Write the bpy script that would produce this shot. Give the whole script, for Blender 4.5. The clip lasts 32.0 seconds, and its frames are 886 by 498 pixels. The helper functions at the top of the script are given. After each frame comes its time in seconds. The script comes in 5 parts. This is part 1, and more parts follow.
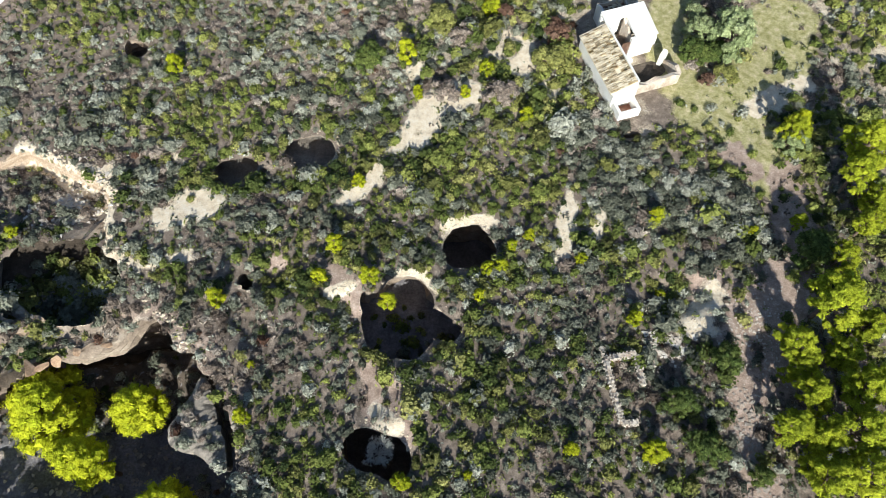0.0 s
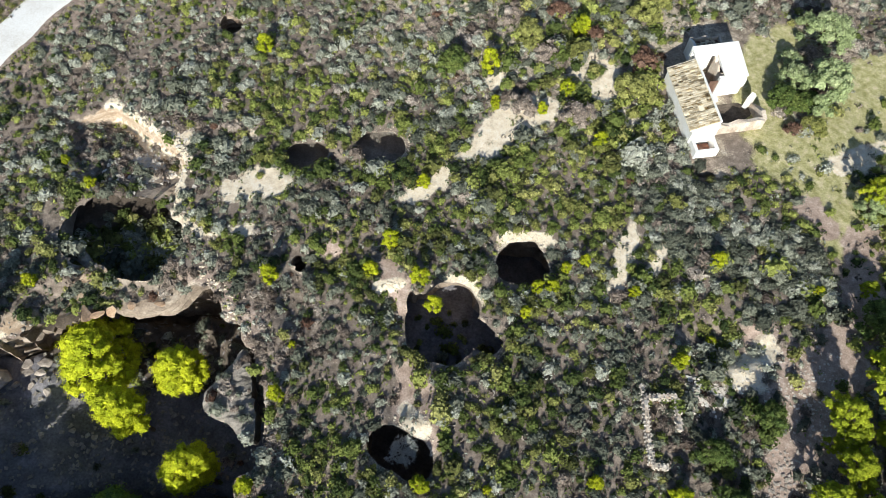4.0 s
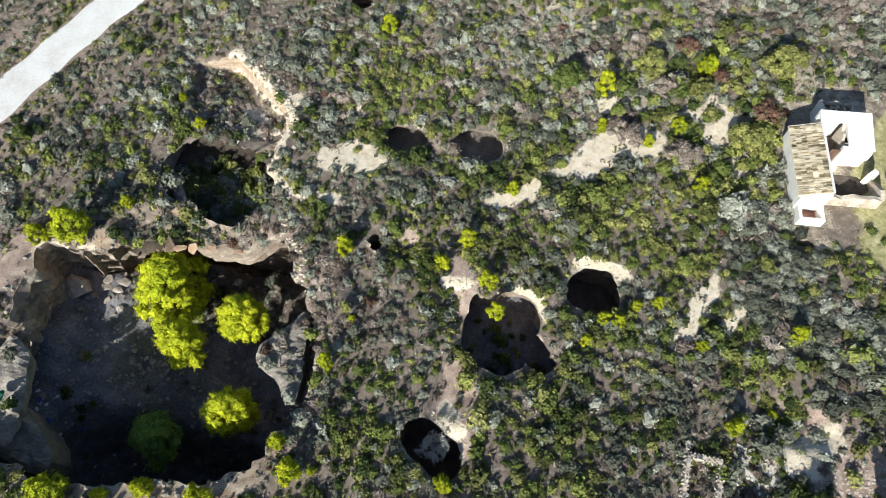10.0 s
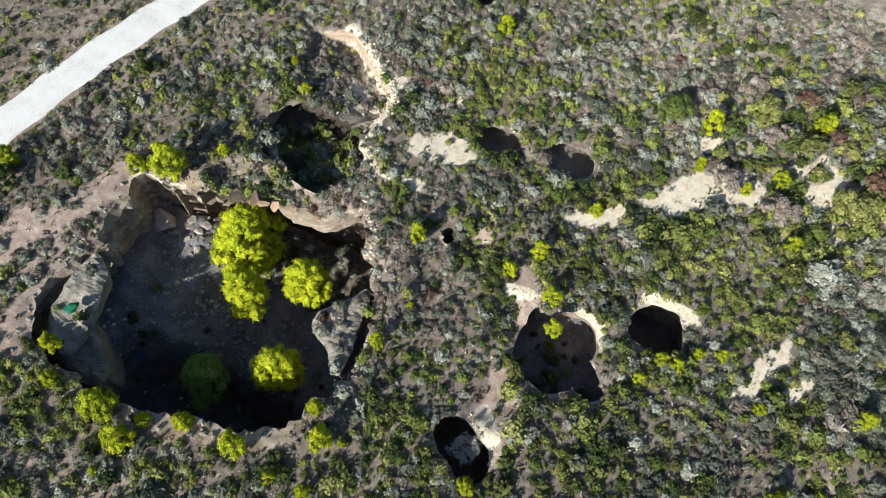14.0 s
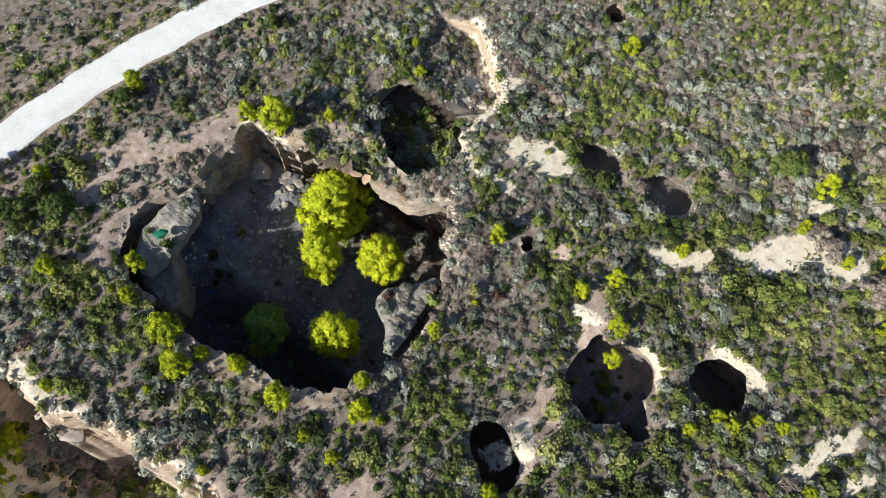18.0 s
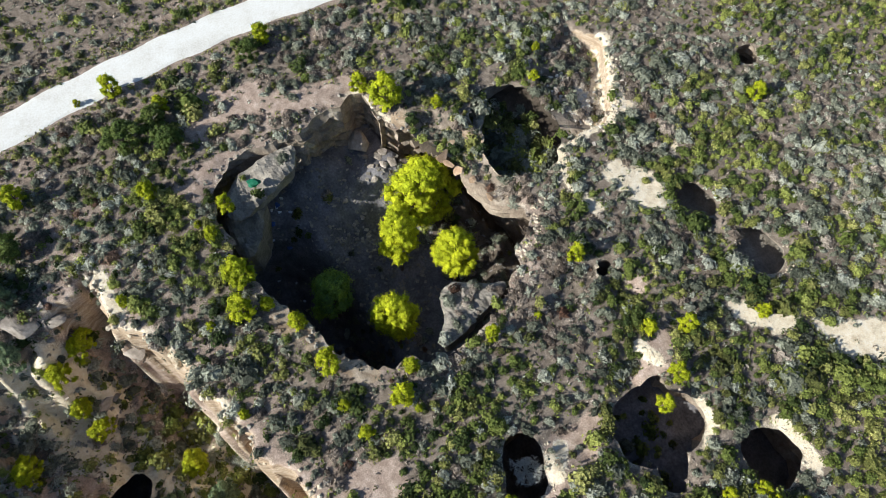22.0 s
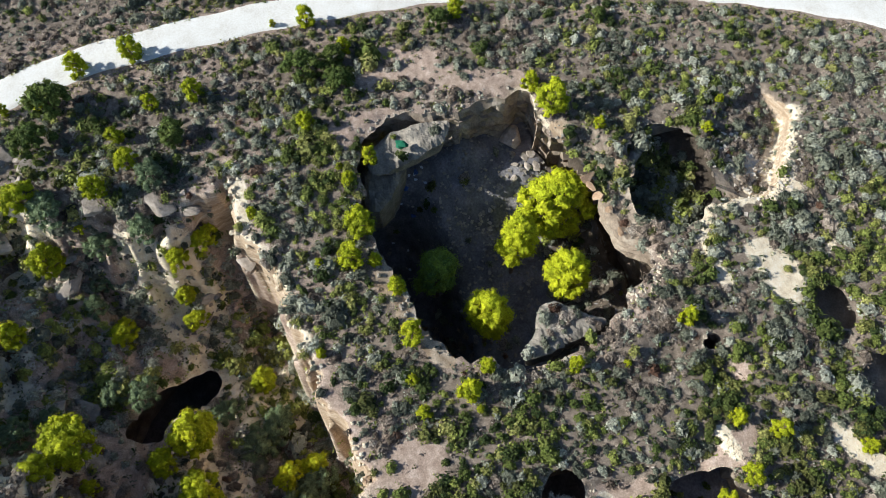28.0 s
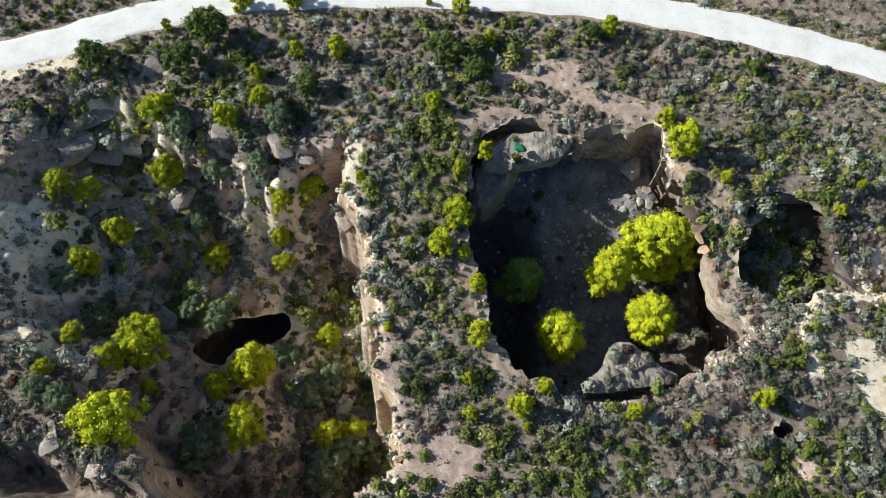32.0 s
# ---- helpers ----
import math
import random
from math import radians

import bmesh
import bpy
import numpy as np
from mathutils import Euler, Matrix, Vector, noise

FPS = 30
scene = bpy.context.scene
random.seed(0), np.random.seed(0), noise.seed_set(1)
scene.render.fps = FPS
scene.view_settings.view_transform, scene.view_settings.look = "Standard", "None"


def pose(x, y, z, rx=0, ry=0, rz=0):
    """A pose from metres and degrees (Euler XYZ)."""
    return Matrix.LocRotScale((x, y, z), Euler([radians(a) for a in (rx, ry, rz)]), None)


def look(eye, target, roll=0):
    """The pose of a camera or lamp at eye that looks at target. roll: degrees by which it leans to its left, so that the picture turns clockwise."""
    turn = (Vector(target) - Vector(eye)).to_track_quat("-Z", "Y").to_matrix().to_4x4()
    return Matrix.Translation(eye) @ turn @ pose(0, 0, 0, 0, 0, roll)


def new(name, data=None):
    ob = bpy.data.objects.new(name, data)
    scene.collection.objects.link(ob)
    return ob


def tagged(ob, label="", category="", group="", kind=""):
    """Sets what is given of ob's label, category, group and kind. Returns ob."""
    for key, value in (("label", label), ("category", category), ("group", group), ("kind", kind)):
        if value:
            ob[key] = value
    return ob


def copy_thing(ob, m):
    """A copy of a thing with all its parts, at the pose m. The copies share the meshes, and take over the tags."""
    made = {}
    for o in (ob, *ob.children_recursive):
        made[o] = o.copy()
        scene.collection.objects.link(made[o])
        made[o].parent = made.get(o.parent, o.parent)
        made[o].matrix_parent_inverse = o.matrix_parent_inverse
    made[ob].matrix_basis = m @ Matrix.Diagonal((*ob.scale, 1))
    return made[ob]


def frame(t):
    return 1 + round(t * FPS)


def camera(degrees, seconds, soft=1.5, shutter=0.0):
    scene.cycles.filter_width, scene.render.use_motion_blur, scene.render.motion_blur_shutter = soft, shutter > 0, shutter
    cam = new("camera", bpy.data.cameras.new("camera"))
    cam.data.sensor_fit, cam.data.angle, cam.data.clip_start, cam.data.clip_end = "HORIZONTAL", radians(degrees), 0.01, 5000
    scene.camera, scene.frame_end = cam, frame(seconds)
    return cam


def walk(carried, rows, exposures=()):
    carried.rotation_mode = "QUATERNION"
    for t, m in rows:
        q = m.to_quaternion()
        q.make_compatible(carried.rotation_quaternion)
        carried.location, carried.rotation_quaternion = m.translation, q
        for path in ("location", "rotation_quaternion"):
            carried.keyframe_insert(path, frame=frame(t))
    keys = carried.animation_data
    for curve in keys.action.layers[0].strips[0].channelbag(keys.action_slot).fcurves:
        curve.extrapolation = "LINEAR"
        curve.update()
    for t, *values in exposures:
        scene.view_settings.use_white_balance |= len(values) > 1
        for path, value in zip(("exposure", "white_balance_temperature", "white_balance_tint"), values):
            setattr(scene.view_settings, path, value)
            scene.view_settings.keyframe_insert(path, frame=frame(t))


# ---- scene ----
import collections

# ---- camera ----
cam = camera(65.1, 32.0, soft=0.55)
# a hovering drone that turns on the spot: seconds, tilt from straight down, roll, heading
ROWS = [
    (0.0, 25.90, 0.25, 0.00),
    (1.0, 26.16, 0.05, 2.43),
    (2.0, 26.35, -0.11, 5.18),
    (3.0, 26.49, -0.22, 7.69),
    (3.5, 26.54, -0.18, 8.97),
    (5.5, 26.59, -0.18, 13.07),
    (6.0, 26.67, -0.17, 14.07),
    (7.0, 26.67, -0.09, 16.17),
    (8.0, 26.65, -0.05, 18.75),
    (9.0, 26.66, -0.00, 21.29),
    (10.0, 26.73, 0.15, 23.89),
    (11.0, 26.73, 0.15, 26.54),
    (12.0, 26.72, 0.14, 29.74),
    (13.0, 26.72, 0.20, 33.28),
    (14.5, 26.68, 0.14, 38.67),
    (16.5, 26.60, 0.12, 45.61),
    (19.0, 26.50, -0.02, 54.44),
    (20.0, 26.47, -0.01, 57.85),
    (21.0, 26.43, -0.09, 61.40),
    (22.0, 26.38, -0.16, 64.85),
    (23.0, 26.36, -0.23, 68.38),
    (25.5, 26.30, -0.21, 77.04),
    (27.5, 26.27, -0.12, 84.29),
    (28.0, 26.25, -0.11, 86.15),
    (29.0, 26.22, -0.16, 89.94),
    (30.0, 26.21, -0.06, 94.11),
    (31.0, 26.16, 0.03, 98.61),
    (32.0, 26.16, 0.20, 102.99),
]
CAM_Z = 60.0


def hover(tilt, roll, yaw):
    m = pose(0, 0, 0, 0, 0, yaw) @ pose(0, 0, 0, tilt, 0, 0) @ pose(0, 0, 0, 0, 0, roll)
    return Matrix.Translation((0, 0, CAM_Z)) @ m


walk(cam, [(t, hover(a, b, c)) for t, a, b, c in ROWS], exposures=[(0.0, 0.50, 5580, 7), (32.0, 0.50, 5580, 7)])

# ---- light ----
SUN_ELEV, SUN_AZ = radians(29), radians(180)  # low winter sun, due south (shadows fall to +y)
world = bpy.data.worlds.new("world")
scene.world = world
world.use_nodes = True
wn = world.node_tree.nodes
sky = wn.new("ShaderNodeTexSky")
sky.sky_type = "NISHITA"
sky.sun_disc = False
sky.sun_elevation, sky.sun_rotation = SUN_ELEV, SUN_AZ
world.node_tree.links.new(sky.outputs["Color"], wn["Background"].inputs["Color"])
wn["Background"].inputs["Strength"].default_value = 0.064
sun = new("sun", bpy.data.lights.new("sun", "SUN"))
sun.data.energy, sun.data.angle, sun.data.color = 5.0, radians(0.53), (1.0, 0.905, 0.75)
sun.matrix_world = look((0, -60 * math.cos(SUN_ELEV), 60 * math.sin(SUN_ELEV)), (0, 0, 0))

# ---- the shape of the land ----
def wave(x, y, size, seed):
    """Smooth value noise in -1..1 on arrays."""
    gx, gy = np.asarray(x) / size + seed * 17.31, np.asarray(y) / size - seed * 9.77
    ix, iy = np.floor(gx).astype(np.int64), np.floor(gy).astype(np.int64)
    fx, fy = gx - ix, gy - iy
    fx, fy = fx * fx * (3 - 2 * fx), fy * fy * (3 - 2 * fy)

    def h(a, b):
        n = (a * 374761393 + b * 668265263 + seed * 974711) & 0xFFFFFFFF
        n = ((n ^ (n >> 13)) * 1274126177) & 0xFFFFFFFF
        return ((n ^ (n >> 16)) & 0xFFFF) / 32767.5 - 1

    return (h(ix, iy) * (1 - fx) + h(ix + 1, iy) * fx) * (1 - fy) + (h(ix, iy + 1) * (1 - fx) + h(ix + 1, iy + 1) * fx) * fy


def rough(x, y, size, seed, octaves=4):
    return sum(wave(x, y, size / 2**k, seed + k) / 2**k for k in range(octaves)) / 1.6


def inside(x, y, poly):
    """Signed distance to a closed outline: negative inside."""
    x, y = np.asarray(x, float), np.asarray(y, float)
    px, py = [p[0] for p in poly], [p[1] for p in poly]
    near = (x > min(px) - 9) & (x < max(px) + 9) & (y > min(py) - 9) & (y < max(py) + 9)
    far = np.full(x.shape, 9.0)
    if near.any():
        far[near] = outline_distance(x[near], y[near], poly)
    return far


def outline_distance(x, y, poly):
    best, odd = np.full(x.shape, 1e9), np.zeros(x.shape, bool)
    for (ax, ay), (bx, by) in zip(poly, poly[1:] + poly[:1]):
        ex, ey = bx - ax, by - ay
        k = np.clip(((x - ax) * ex + (y - ay) * ey) / (ex * ex + ey * ey), 0, 1)
        best = np.minimum(best, np.hypot(x - ax - k * ex, y - ay - k * ey))
        cross = (ay > y) != (by > y)
        odd ^= cross & (x < ax + (y - ay) * ex / (ey if ey else 1e-9))
    return np.where(odd, -best, best)


def along(x, y, line):
    """Distance to an open line."""
    best = np.full(np.shape(x), 1e9)
    for (ax, ay), (bx, by) in zip(line, line[1:]):
        ex, ey = bx - ax, by - ay
        k = np.clip(((x - ax) * ex + (y - ay) * ey) / (ex * ex + ey * ey), 0, 1)
        best = np.minimum(best, np.hypot(x - ax - k * ex, y - ay - k * ey))
    return best


def ease(a, b, v):
    k = np.clip((v - a) / (b - a), 0, 1)
    return k * k * (3 - 2 * k)


def rounded(poly, times=2):
    for _ in range(times):
        poly = [((a[0] * w + b[0] * (4 - w)) / 4, (a[1] * w + b[1] * (4 - w)) / 4) for a, b in zip(poly, poly[1:] + poly[:1]) for w in (3, 1)]
    return poly


# outlines in plan
PIT_BIG = rounded([(-45.9, 4.4), (-46.6, 5.6), (-47.1, 8.5), (-47.7, 10.9), (-48.2, 12.4), (-46.8, 12.5), (-43.5, 13.6), (-40.9, 15.9), (-38.6, 17.3), (-35.8, 18.7), (-32.4, 20.0), (-29.6, 21.6), (-27.2, 22.0), (-25.3, 20.9), (-23.2, 19.0), (-21.0, 17.0), (-19.4, 14.3), (-17.9, 11.6), (-17.2, 8.0), (-17.8, 6.3), (-18.6, 3.1), (-18.7, 2.1), (-20.6, 0.1), (-23.1, -1.1), (-25.3, -1.9), (-27.3, -2.8), (-28.8, -3.7), (-31.8, -5.1), (-34.5, -6.0), (-37.5, -6.0), (-41.4, -5.9), (-44.0, -4.3), (-46.0, -1.4), (-46.4, 2.0)], 1)
PIT_SHELF = rounded([(-41.3, -5.6), (-43.5, -4.3), (-44.6, -2.2), (-45.2, 0.3), (-45.6, 3.9), (-44.0, 3.7), (-42.7, 2.6), (-41.3, -0.2), (-40.3, -2.5), (-39.9, -4.7)], 1)
PIT_SLAB = rounded([(-23.9, 11.7), (-23.3, 13.4), (-22.3, 15.0), (-21.7, 17.0), (-20.6, 16.0), (-20.0, 14.0), (-18.8, 11.8), (-18.0, 8.4), (-19.5, 8.9), (-21.2, 10.2), (-22.6, 10.4)], 1)
PIT_SCRUB = rounded([(-40.6, 22.0), (-42.6, 24.1), (-43.1, 27.1), (-40.6, 29.7), (-37.7, 30.3), (-34.9, 30.2), (-32.6, 29.2), (-31.0, 27.5), (-30.0, 25.8), (-30.4, 23.9), (-32.6, 22.0), (-34.7, 21.3), (-37.2, 21.8), (-38.8, 21.9)], 1)
LOW_SHELF = rounded([(-42.3, -5.5), (-42.2, -2.9), (-42.9, -0.7), (-39.1, -2.4), (-36.6, -4.9), (-38.5, -6.2)], 1)
SCRUB_SHELF = rounded([(-38.2, 21.8), (-42.4, 23.2), (-44.6, 27.5), (-42.8, 31.1), (-42.4, 28.3), (-41.6, 25.0), (-39.2, 23.2)], 1)
RAVINE = rounded([(-42.1, -19.0), (-37.8, -19.2), (-34.8, -18.8), (-31.7, -17.2), (-30.3, -15.4), (-27.7, -14.1), (-24.4, -12.6), (-21.1, -11.3), (-17.9, -10.8), (-15.0, -9.5), (-13.2, -8.0), (-11.4, -7.2), (-9.6, -6.0), (-6.4, -6.5), (-3.0, -10.0), (1.3, -20.6), (-3.1, -26.5), (-6.8, -33.4), (-9.3, -40.6), (-10.0, -46.6), (-30.2, -58.2), (-36.6, -53.8), (-41.1, -48.1), (-40.2, -41.7), (-36.8, -30.0), (-36.4, -24.9), (-36.6, -20.1)], 1)
RAVINE_LOW = rounded([(-3.4, -42.7), (-3.7, -36.5), (-2.7, -31.9), (-2.2, -26.5), (-0.0, -22.1), (3.8, -38.6)], 1)
ROAD = [(-20.0, -100.0), (-34.0, -74.0), (-42.0, -58.0), (-48.4, -49.0), (-55.2, -36.9), (-60.1, -19.7), (-62.6, -6.6), (-64.1, 6.4), (-63.9, 19.4), (-62.4, 32.0), (-60.0, 44.0), (-55.0, 58.0), (-44.0, 78.0), (-20.0, 105.0)]
SHAFTS = [rounded(p, 1) for p in (
    [(-0.1, 28.9), (0.2, 30.8), (1.6, 32.0), (3.3, 32.2), (4.5, 31.3), (5.2, 29.6), (5.0, 28.2), (3.6, 27.3), (1.7, 27.1), (0.5, 27.8)],
    [(-7.7, 24.6), (-7.5, 22.3), (-7.2, 19.9), (-6.1, 18.8), (-4.3, 18.3), (-2.5, 18.1), (-1.4, 19.0), (-0.4, 20.2), (1.0, 19.7), (1.7, 21.2), (0.9, 22.0), (-0.4, 23.2), (-1.0, 24.8), (-2.3, 26.2), (-4.1, 26.4), (-5.6, 25.7), (-6.3, 24.4), (-7.1, 25.0)],
    [(-8.3, 9.7), (-8.4, 10.9), (-7.7, 11.7), (-6.2, 12.1), (-4.6, 11.8), (-3.2, 11.0), (-2.5, 9.7), (-2.7, 8.5), (-3.9, 7.7), (-5.5, 8.3), (-7.1, 8.8)],
    [(-22.9, 36.3), (-23.8, 37.7), (-23.6, 38.7), (-22.2, 39.4), (-19.9, 39.6), (-19.0, 39.1), (-19.3, 37.7), (-21.2, 36.1)],
    [(-15.7, 38.8), (-16.6, 40.4), (-16.3, 41.7), (-14.5, 42.2), (-12.3, 42.4), (-11.2, 41.5), (-11.3, 39.6), (-13.3, 38.6), (-14.7, 38.3)],
    [(-19.7, 25.4), (-19.5, 26.8), (-18.3, 26.6), (-17.9, 25.1), (-18.9, 24.7)],
    [(-35.4, 53.6), (-35.7, 55.2), (-34.3, 55.5), (-33.1, 54.1), (-33.9, 53.1)],
    [(18.4, 42.9), (20.2, 43.5), (21.2, 42.6), (19.2, 41.9)],
)]
# the pale scarp above the scrub hollow, and the sunken slope at its foot
SCARP = [(-43.2, 40.4), (-40.4, 39.2), (-37.5, 37.7), (-34.6, 36.3), (-33.0, 34.5), (-33.1, 32.3), (-32.5, 29.4), (-31.9, 28.5), (-28.5, 27.2), (-26.5, 27.5), (-24.7, 28.2)]
SCARP_FOOT = SCARP[:7] + [(-35.3, 30.1), (-38.3, 30.5), (-40.9, 30.1), (-44.5, 32.5), (-47.6, 37.9)]
# shady dips in the scrub: middle line, half width, depth
DIPS = [([(-6.2, 17.2), (-6.0, 14.6)], 3.2, 1.0), ([(-9.4, 23.4), (-8.4, 22.0)], 2.2, 0.8), ([(-17.6, 21.5), (-19.0, 23.0)], 2.4, 0.8), ([(-14.6, 26.6), (-16.8, 26.2)], 2.0, 0.6), ([(20.5, 24.5), (23.5, 24.8)], 2.6, 1.0), ([(-15.0, 36.6), (-17.4, 37.6)], 2.0, 0.6)]
# bare ground: kind, middle line, half width
BARE = [
    ("pale", SCARP[:7], 0.7),
    ("pale", SCARP[6:], 0.5),
    ("red", [(-54.6, -2.6), (-52.4, 0.8), (-50.2, 2.6), (-50.0, 6.4), (-49.4, 10.4)], 1.7),
    ("red", [(35.1, 38.3), (34.3, 30.6), (32.0, 22.4), (29.9, 17.1)], 1.9),
    ("red", [(-6.2, 17.2), (-6.0, 15.3), (-6.0, 14.0)], 0.9),
    ("red", [(-9.6, 26.4), (-8.3, 24.8), (-7.9, 23.4)], 1.1),
    ("pale", [(-38.6, 34.9), (-34.9, 33.1), (-37.3, 32.6)], 1.2),
    ("pale", [(-27.0, 32.4), (-25.5, 34.1), (-23.0, 34.3)], 1.5),
    ("pale", [(-2.9, 42.2), (-0.8, 45.6), (2.3, 47.6)], 1.7),
    ("pale", [(-5.2, 40.9), (-2.4, 42.7)], 0.7),
    ("pale", [(7.2, 55.6), (9.1, 53.9)], 0.9),
    ("pale", [(8.3, 51.9), (9.1, 51.0)], 1.1),
    ("pale", [(5.7, 53.8), (6.7, 52.1)], 0.5),
    ("pale", [(11.1, 48.7), (12.6, 47.1)], 0.8),
    ("pale", [(-9.5, 34.8), (-7.4, 36.5), (-7.1, 39.0)], 0.7),
    ("pale", [(11.0, 27.4), (11.9, 29.2), (12.0, 32.3), (12.7, 35.4)], 0.8),
    ("pale", [(14.1, 28.6), (15.7, 33.4)], 0.6),
    ("red", [(-10.3, 26.5), (-9.6, 25.5)], 0.8),
    ("pale", [(-10.4, 24.5), (-8.6, 25.3)], 0.4),
    ("red", [(-16.1, 27.8), (-15.5, 27.7)], 0.8),
    ("pale", [(-4.3, 26.7), (-1.8, 26.6), (-0.3, 24.7)], 0.15),
    ("pale", [(-5.9, 13.9), (-3.9, 12.3)], 0.5),
    ("red", [(-4.1, 15.4), (-3.2, 11.5)], 0.9),
    ("red", [(3.3, 21.5), (4.0, 21.2)], 0.1),
    ("pale", [(22.4, 21.0), (24.8, 24.0)], 1.3),
    ("red", [(34.6, 35.7), (33.5, 30.6), (30.2, 22.4), (27.6, 17.1), (25.9, 12.1), (26.5, 7.5)], 1.4),
    ("red", [(25.1, 24.6), (28.6, 23.5), (26.3, 19.7)], 2.0),
    ("pale", [(23.1, 21.8), (24.1, 21.3)], 1.2),
    ("red", [(29.5, 40.4), (31.4, 38.3)], 1.0),
    ("grass", [(26.4, 59.8), (25.8, 51.5), (28.7, 46.1), (32.7, 41.8), (34.0, 37.0)], 3.0),
    ("grass", [(28.7, 46.1), (36.3, 50.8), (39.1, 58.2)], 4.0),
    ("grass", [(29.3, 61.6), (27.2, 56.4)], 3.0),
    ("pale", [(33.5, 46.2), (39.0, 49.2)], 1.2),
    ("red", [(-8.5, -3.4), (-9.9, -1.2)], 1.9),
    ("red", [(-9.6, -6.2), (-8.2, -5.3)], 1.2),
    ("red", [(-51.6, -3.9), (-50.6, -0.5), (-52.9, 0.8)], 2.2),
    ("red", [(-50.2, -3.6), (-51.8, 0.6), (-50.1, 2.6)], 1.4),
    ("red", [(-43.5, -8.0), (-46.1, -3.2)], 1.0),
    ("red", [(-19.1, -10.1), (-16.0, -9.3), (-14.0, -8.1), (-11.0, -6.2)], 0.6),
    ("pale", [(-38.0, -18.0), (-32.2, -17.3), (-29.6, -15.0), (-24.5, -12.7), (-20.8, -10.8)], 0.3),
    ("red", [(-35.4, -17.9), (-29.5, -14.4), (-23.8, -12.3), (-18.6, -10.2), (-14.8, -8.2)], 0.3),
    ("rock", [(-42.7, 14.9), (-38.2, 18.3), (-36.5, 20.6)], 1.2),
    ("rock", [(-27.5, -3.2), (-21.2, -0.9), (-18.9, 1.6)], 0.9),
    ("pale", [(-42.4, 40.0), (-36.9, 36.6), (-34.1, 37.5)], 1.0),
    ("pale", [(-37.3, -61.0), (-39.3, -57.3), (-41.4, -53.0)], 1.2),
    ("rock", [(-29.1, -34.7), (-28.4, -31.9)], 0.8),
    ("pale", [(0.9, 32.6), (3.7, 32.6), (5.3, 32.0)], 0.22),
    ("pale", [(-4.0, 50.5), (-1.6, 52.1)], 0.6),
    ("pale", [(-28.5, 40.5), (-25.6, 37.8)], 0.1),
    ("pale", [(0.2, 31.8), (4.7, 32.9)], 0.2),
]


CLIFF = [(-42.1, -19.0), (-37.8, -19.2), (-34.8, -18.8), (-31.7, -17.2), (-30.3, -15.4), (-27.7, -14.1), (-24.4, -12.6), (-21.1, -11.3), (-17.9, -10.8), (-15.0, -9.5), (-13.2, -8.0), (-11.4, -7.2), (-9.6, -6.0), (-6.4, -6.5)]
PIT_BANK = [(-38.1, 18.4), (-33.8, 20.9), (-29.2, 22.0), (-25.6, 20.1), (-22.8, 17.8)]
RAVINE_HOLE = rounded([(-15.9, -30.9), (-18.3, -30.4), (-20.2, -27.8), (-22.4, -26.0), (-24.0, -24.1), (-22.5, -22.7), (-20.1, -23.5), (-18.1, -26.3), (-16.9, -27.7), (-15.3, -27.5), (-15.5, -29.5)], 1)
PIT_LIP = [(-28.2, 23.6), (-26.8, 22.6), (-25.0, 21.4), (-22.8, 19.4), (-20.6, 17.4), (-18.9, 14.5), (-17.4, 11.7), (-16.7, 8.0), (-17.3, 6.0)]
RIM_LEDGE = [(-48.5, 12.3), (-47.1, 12.6), (-43.7, 13.8), (-41.2, 16.0), (-38.9, 17.7), (-36.3, 19.2), (-34.7, 19.8)]
RIDGE = [(-41.0, 17.6), (-37.0, 19.4), (-33.0, 20.3), (-30.5, 21.4)]


def jagged(poly, step, amount, seed):
    """The outline with a broken edge."""
    loop = poly + poly[:1]
    length = [0.0]
    for a, b in zip(poly, loop[1:]):
        length.append(length[-1] + math.hypot(b[0] - a[0], b[1] - a[1]))
    at = np.linspace(0, length[-1], int(length[-1] / step), endpoint=False)
    x, y = np.interp(at, length, [p[0] for p in loop]), np.interp(at, length, [p[1] for p in loop])
    off = amount * (rough(x, y, 2.6, seed) + 0.5 * wave(x, y, 0.7, seed + 5))
    cx, cy = x.mean(), y.mean()
    r = np.hypot(x - cx, y - cy)
    return [(float(a), float(b)) for a, b in zip(x + (x - cx) / r * off, y + (y - cy) / r * off)]


def widened(poly, centre, far):
    """The outline moved outwards where it lies away from a centre."""
    mx, my = sum(p[0] for p in poly) / len(poly), sum(p[1] for p in poly) / len(poly)
    dx, dy = mx - centre[0], my - centre[1]
    n = math.hypot(dx, dy)
    return [(x + dx / n * far * ((x - mx) * dx + (y - my) * dy > 0), y + dy / n * far * ((x - mx) * dx + (y - my) * dy > 0)) for x, y in poly]


SCRUB_SHELF = widened(SCRUB_SHELF, (-35.0, 26.0), 1.4)
SHAFTS = [jagged(p, 0.4, 0.38, 200 + k) for k, p in enumerate(SHAFTS + [RAVINE_HOLE])]
PIT_BIG, PIT_SCRUB = jagged(PIT_BIG, 0.5, 0.8, 220), jagged(PIT_SCRUB, 0.5, 0.5, 230)
MOUTHS = SHAFTS + [PIT_BIG, PIT_SCRUB]


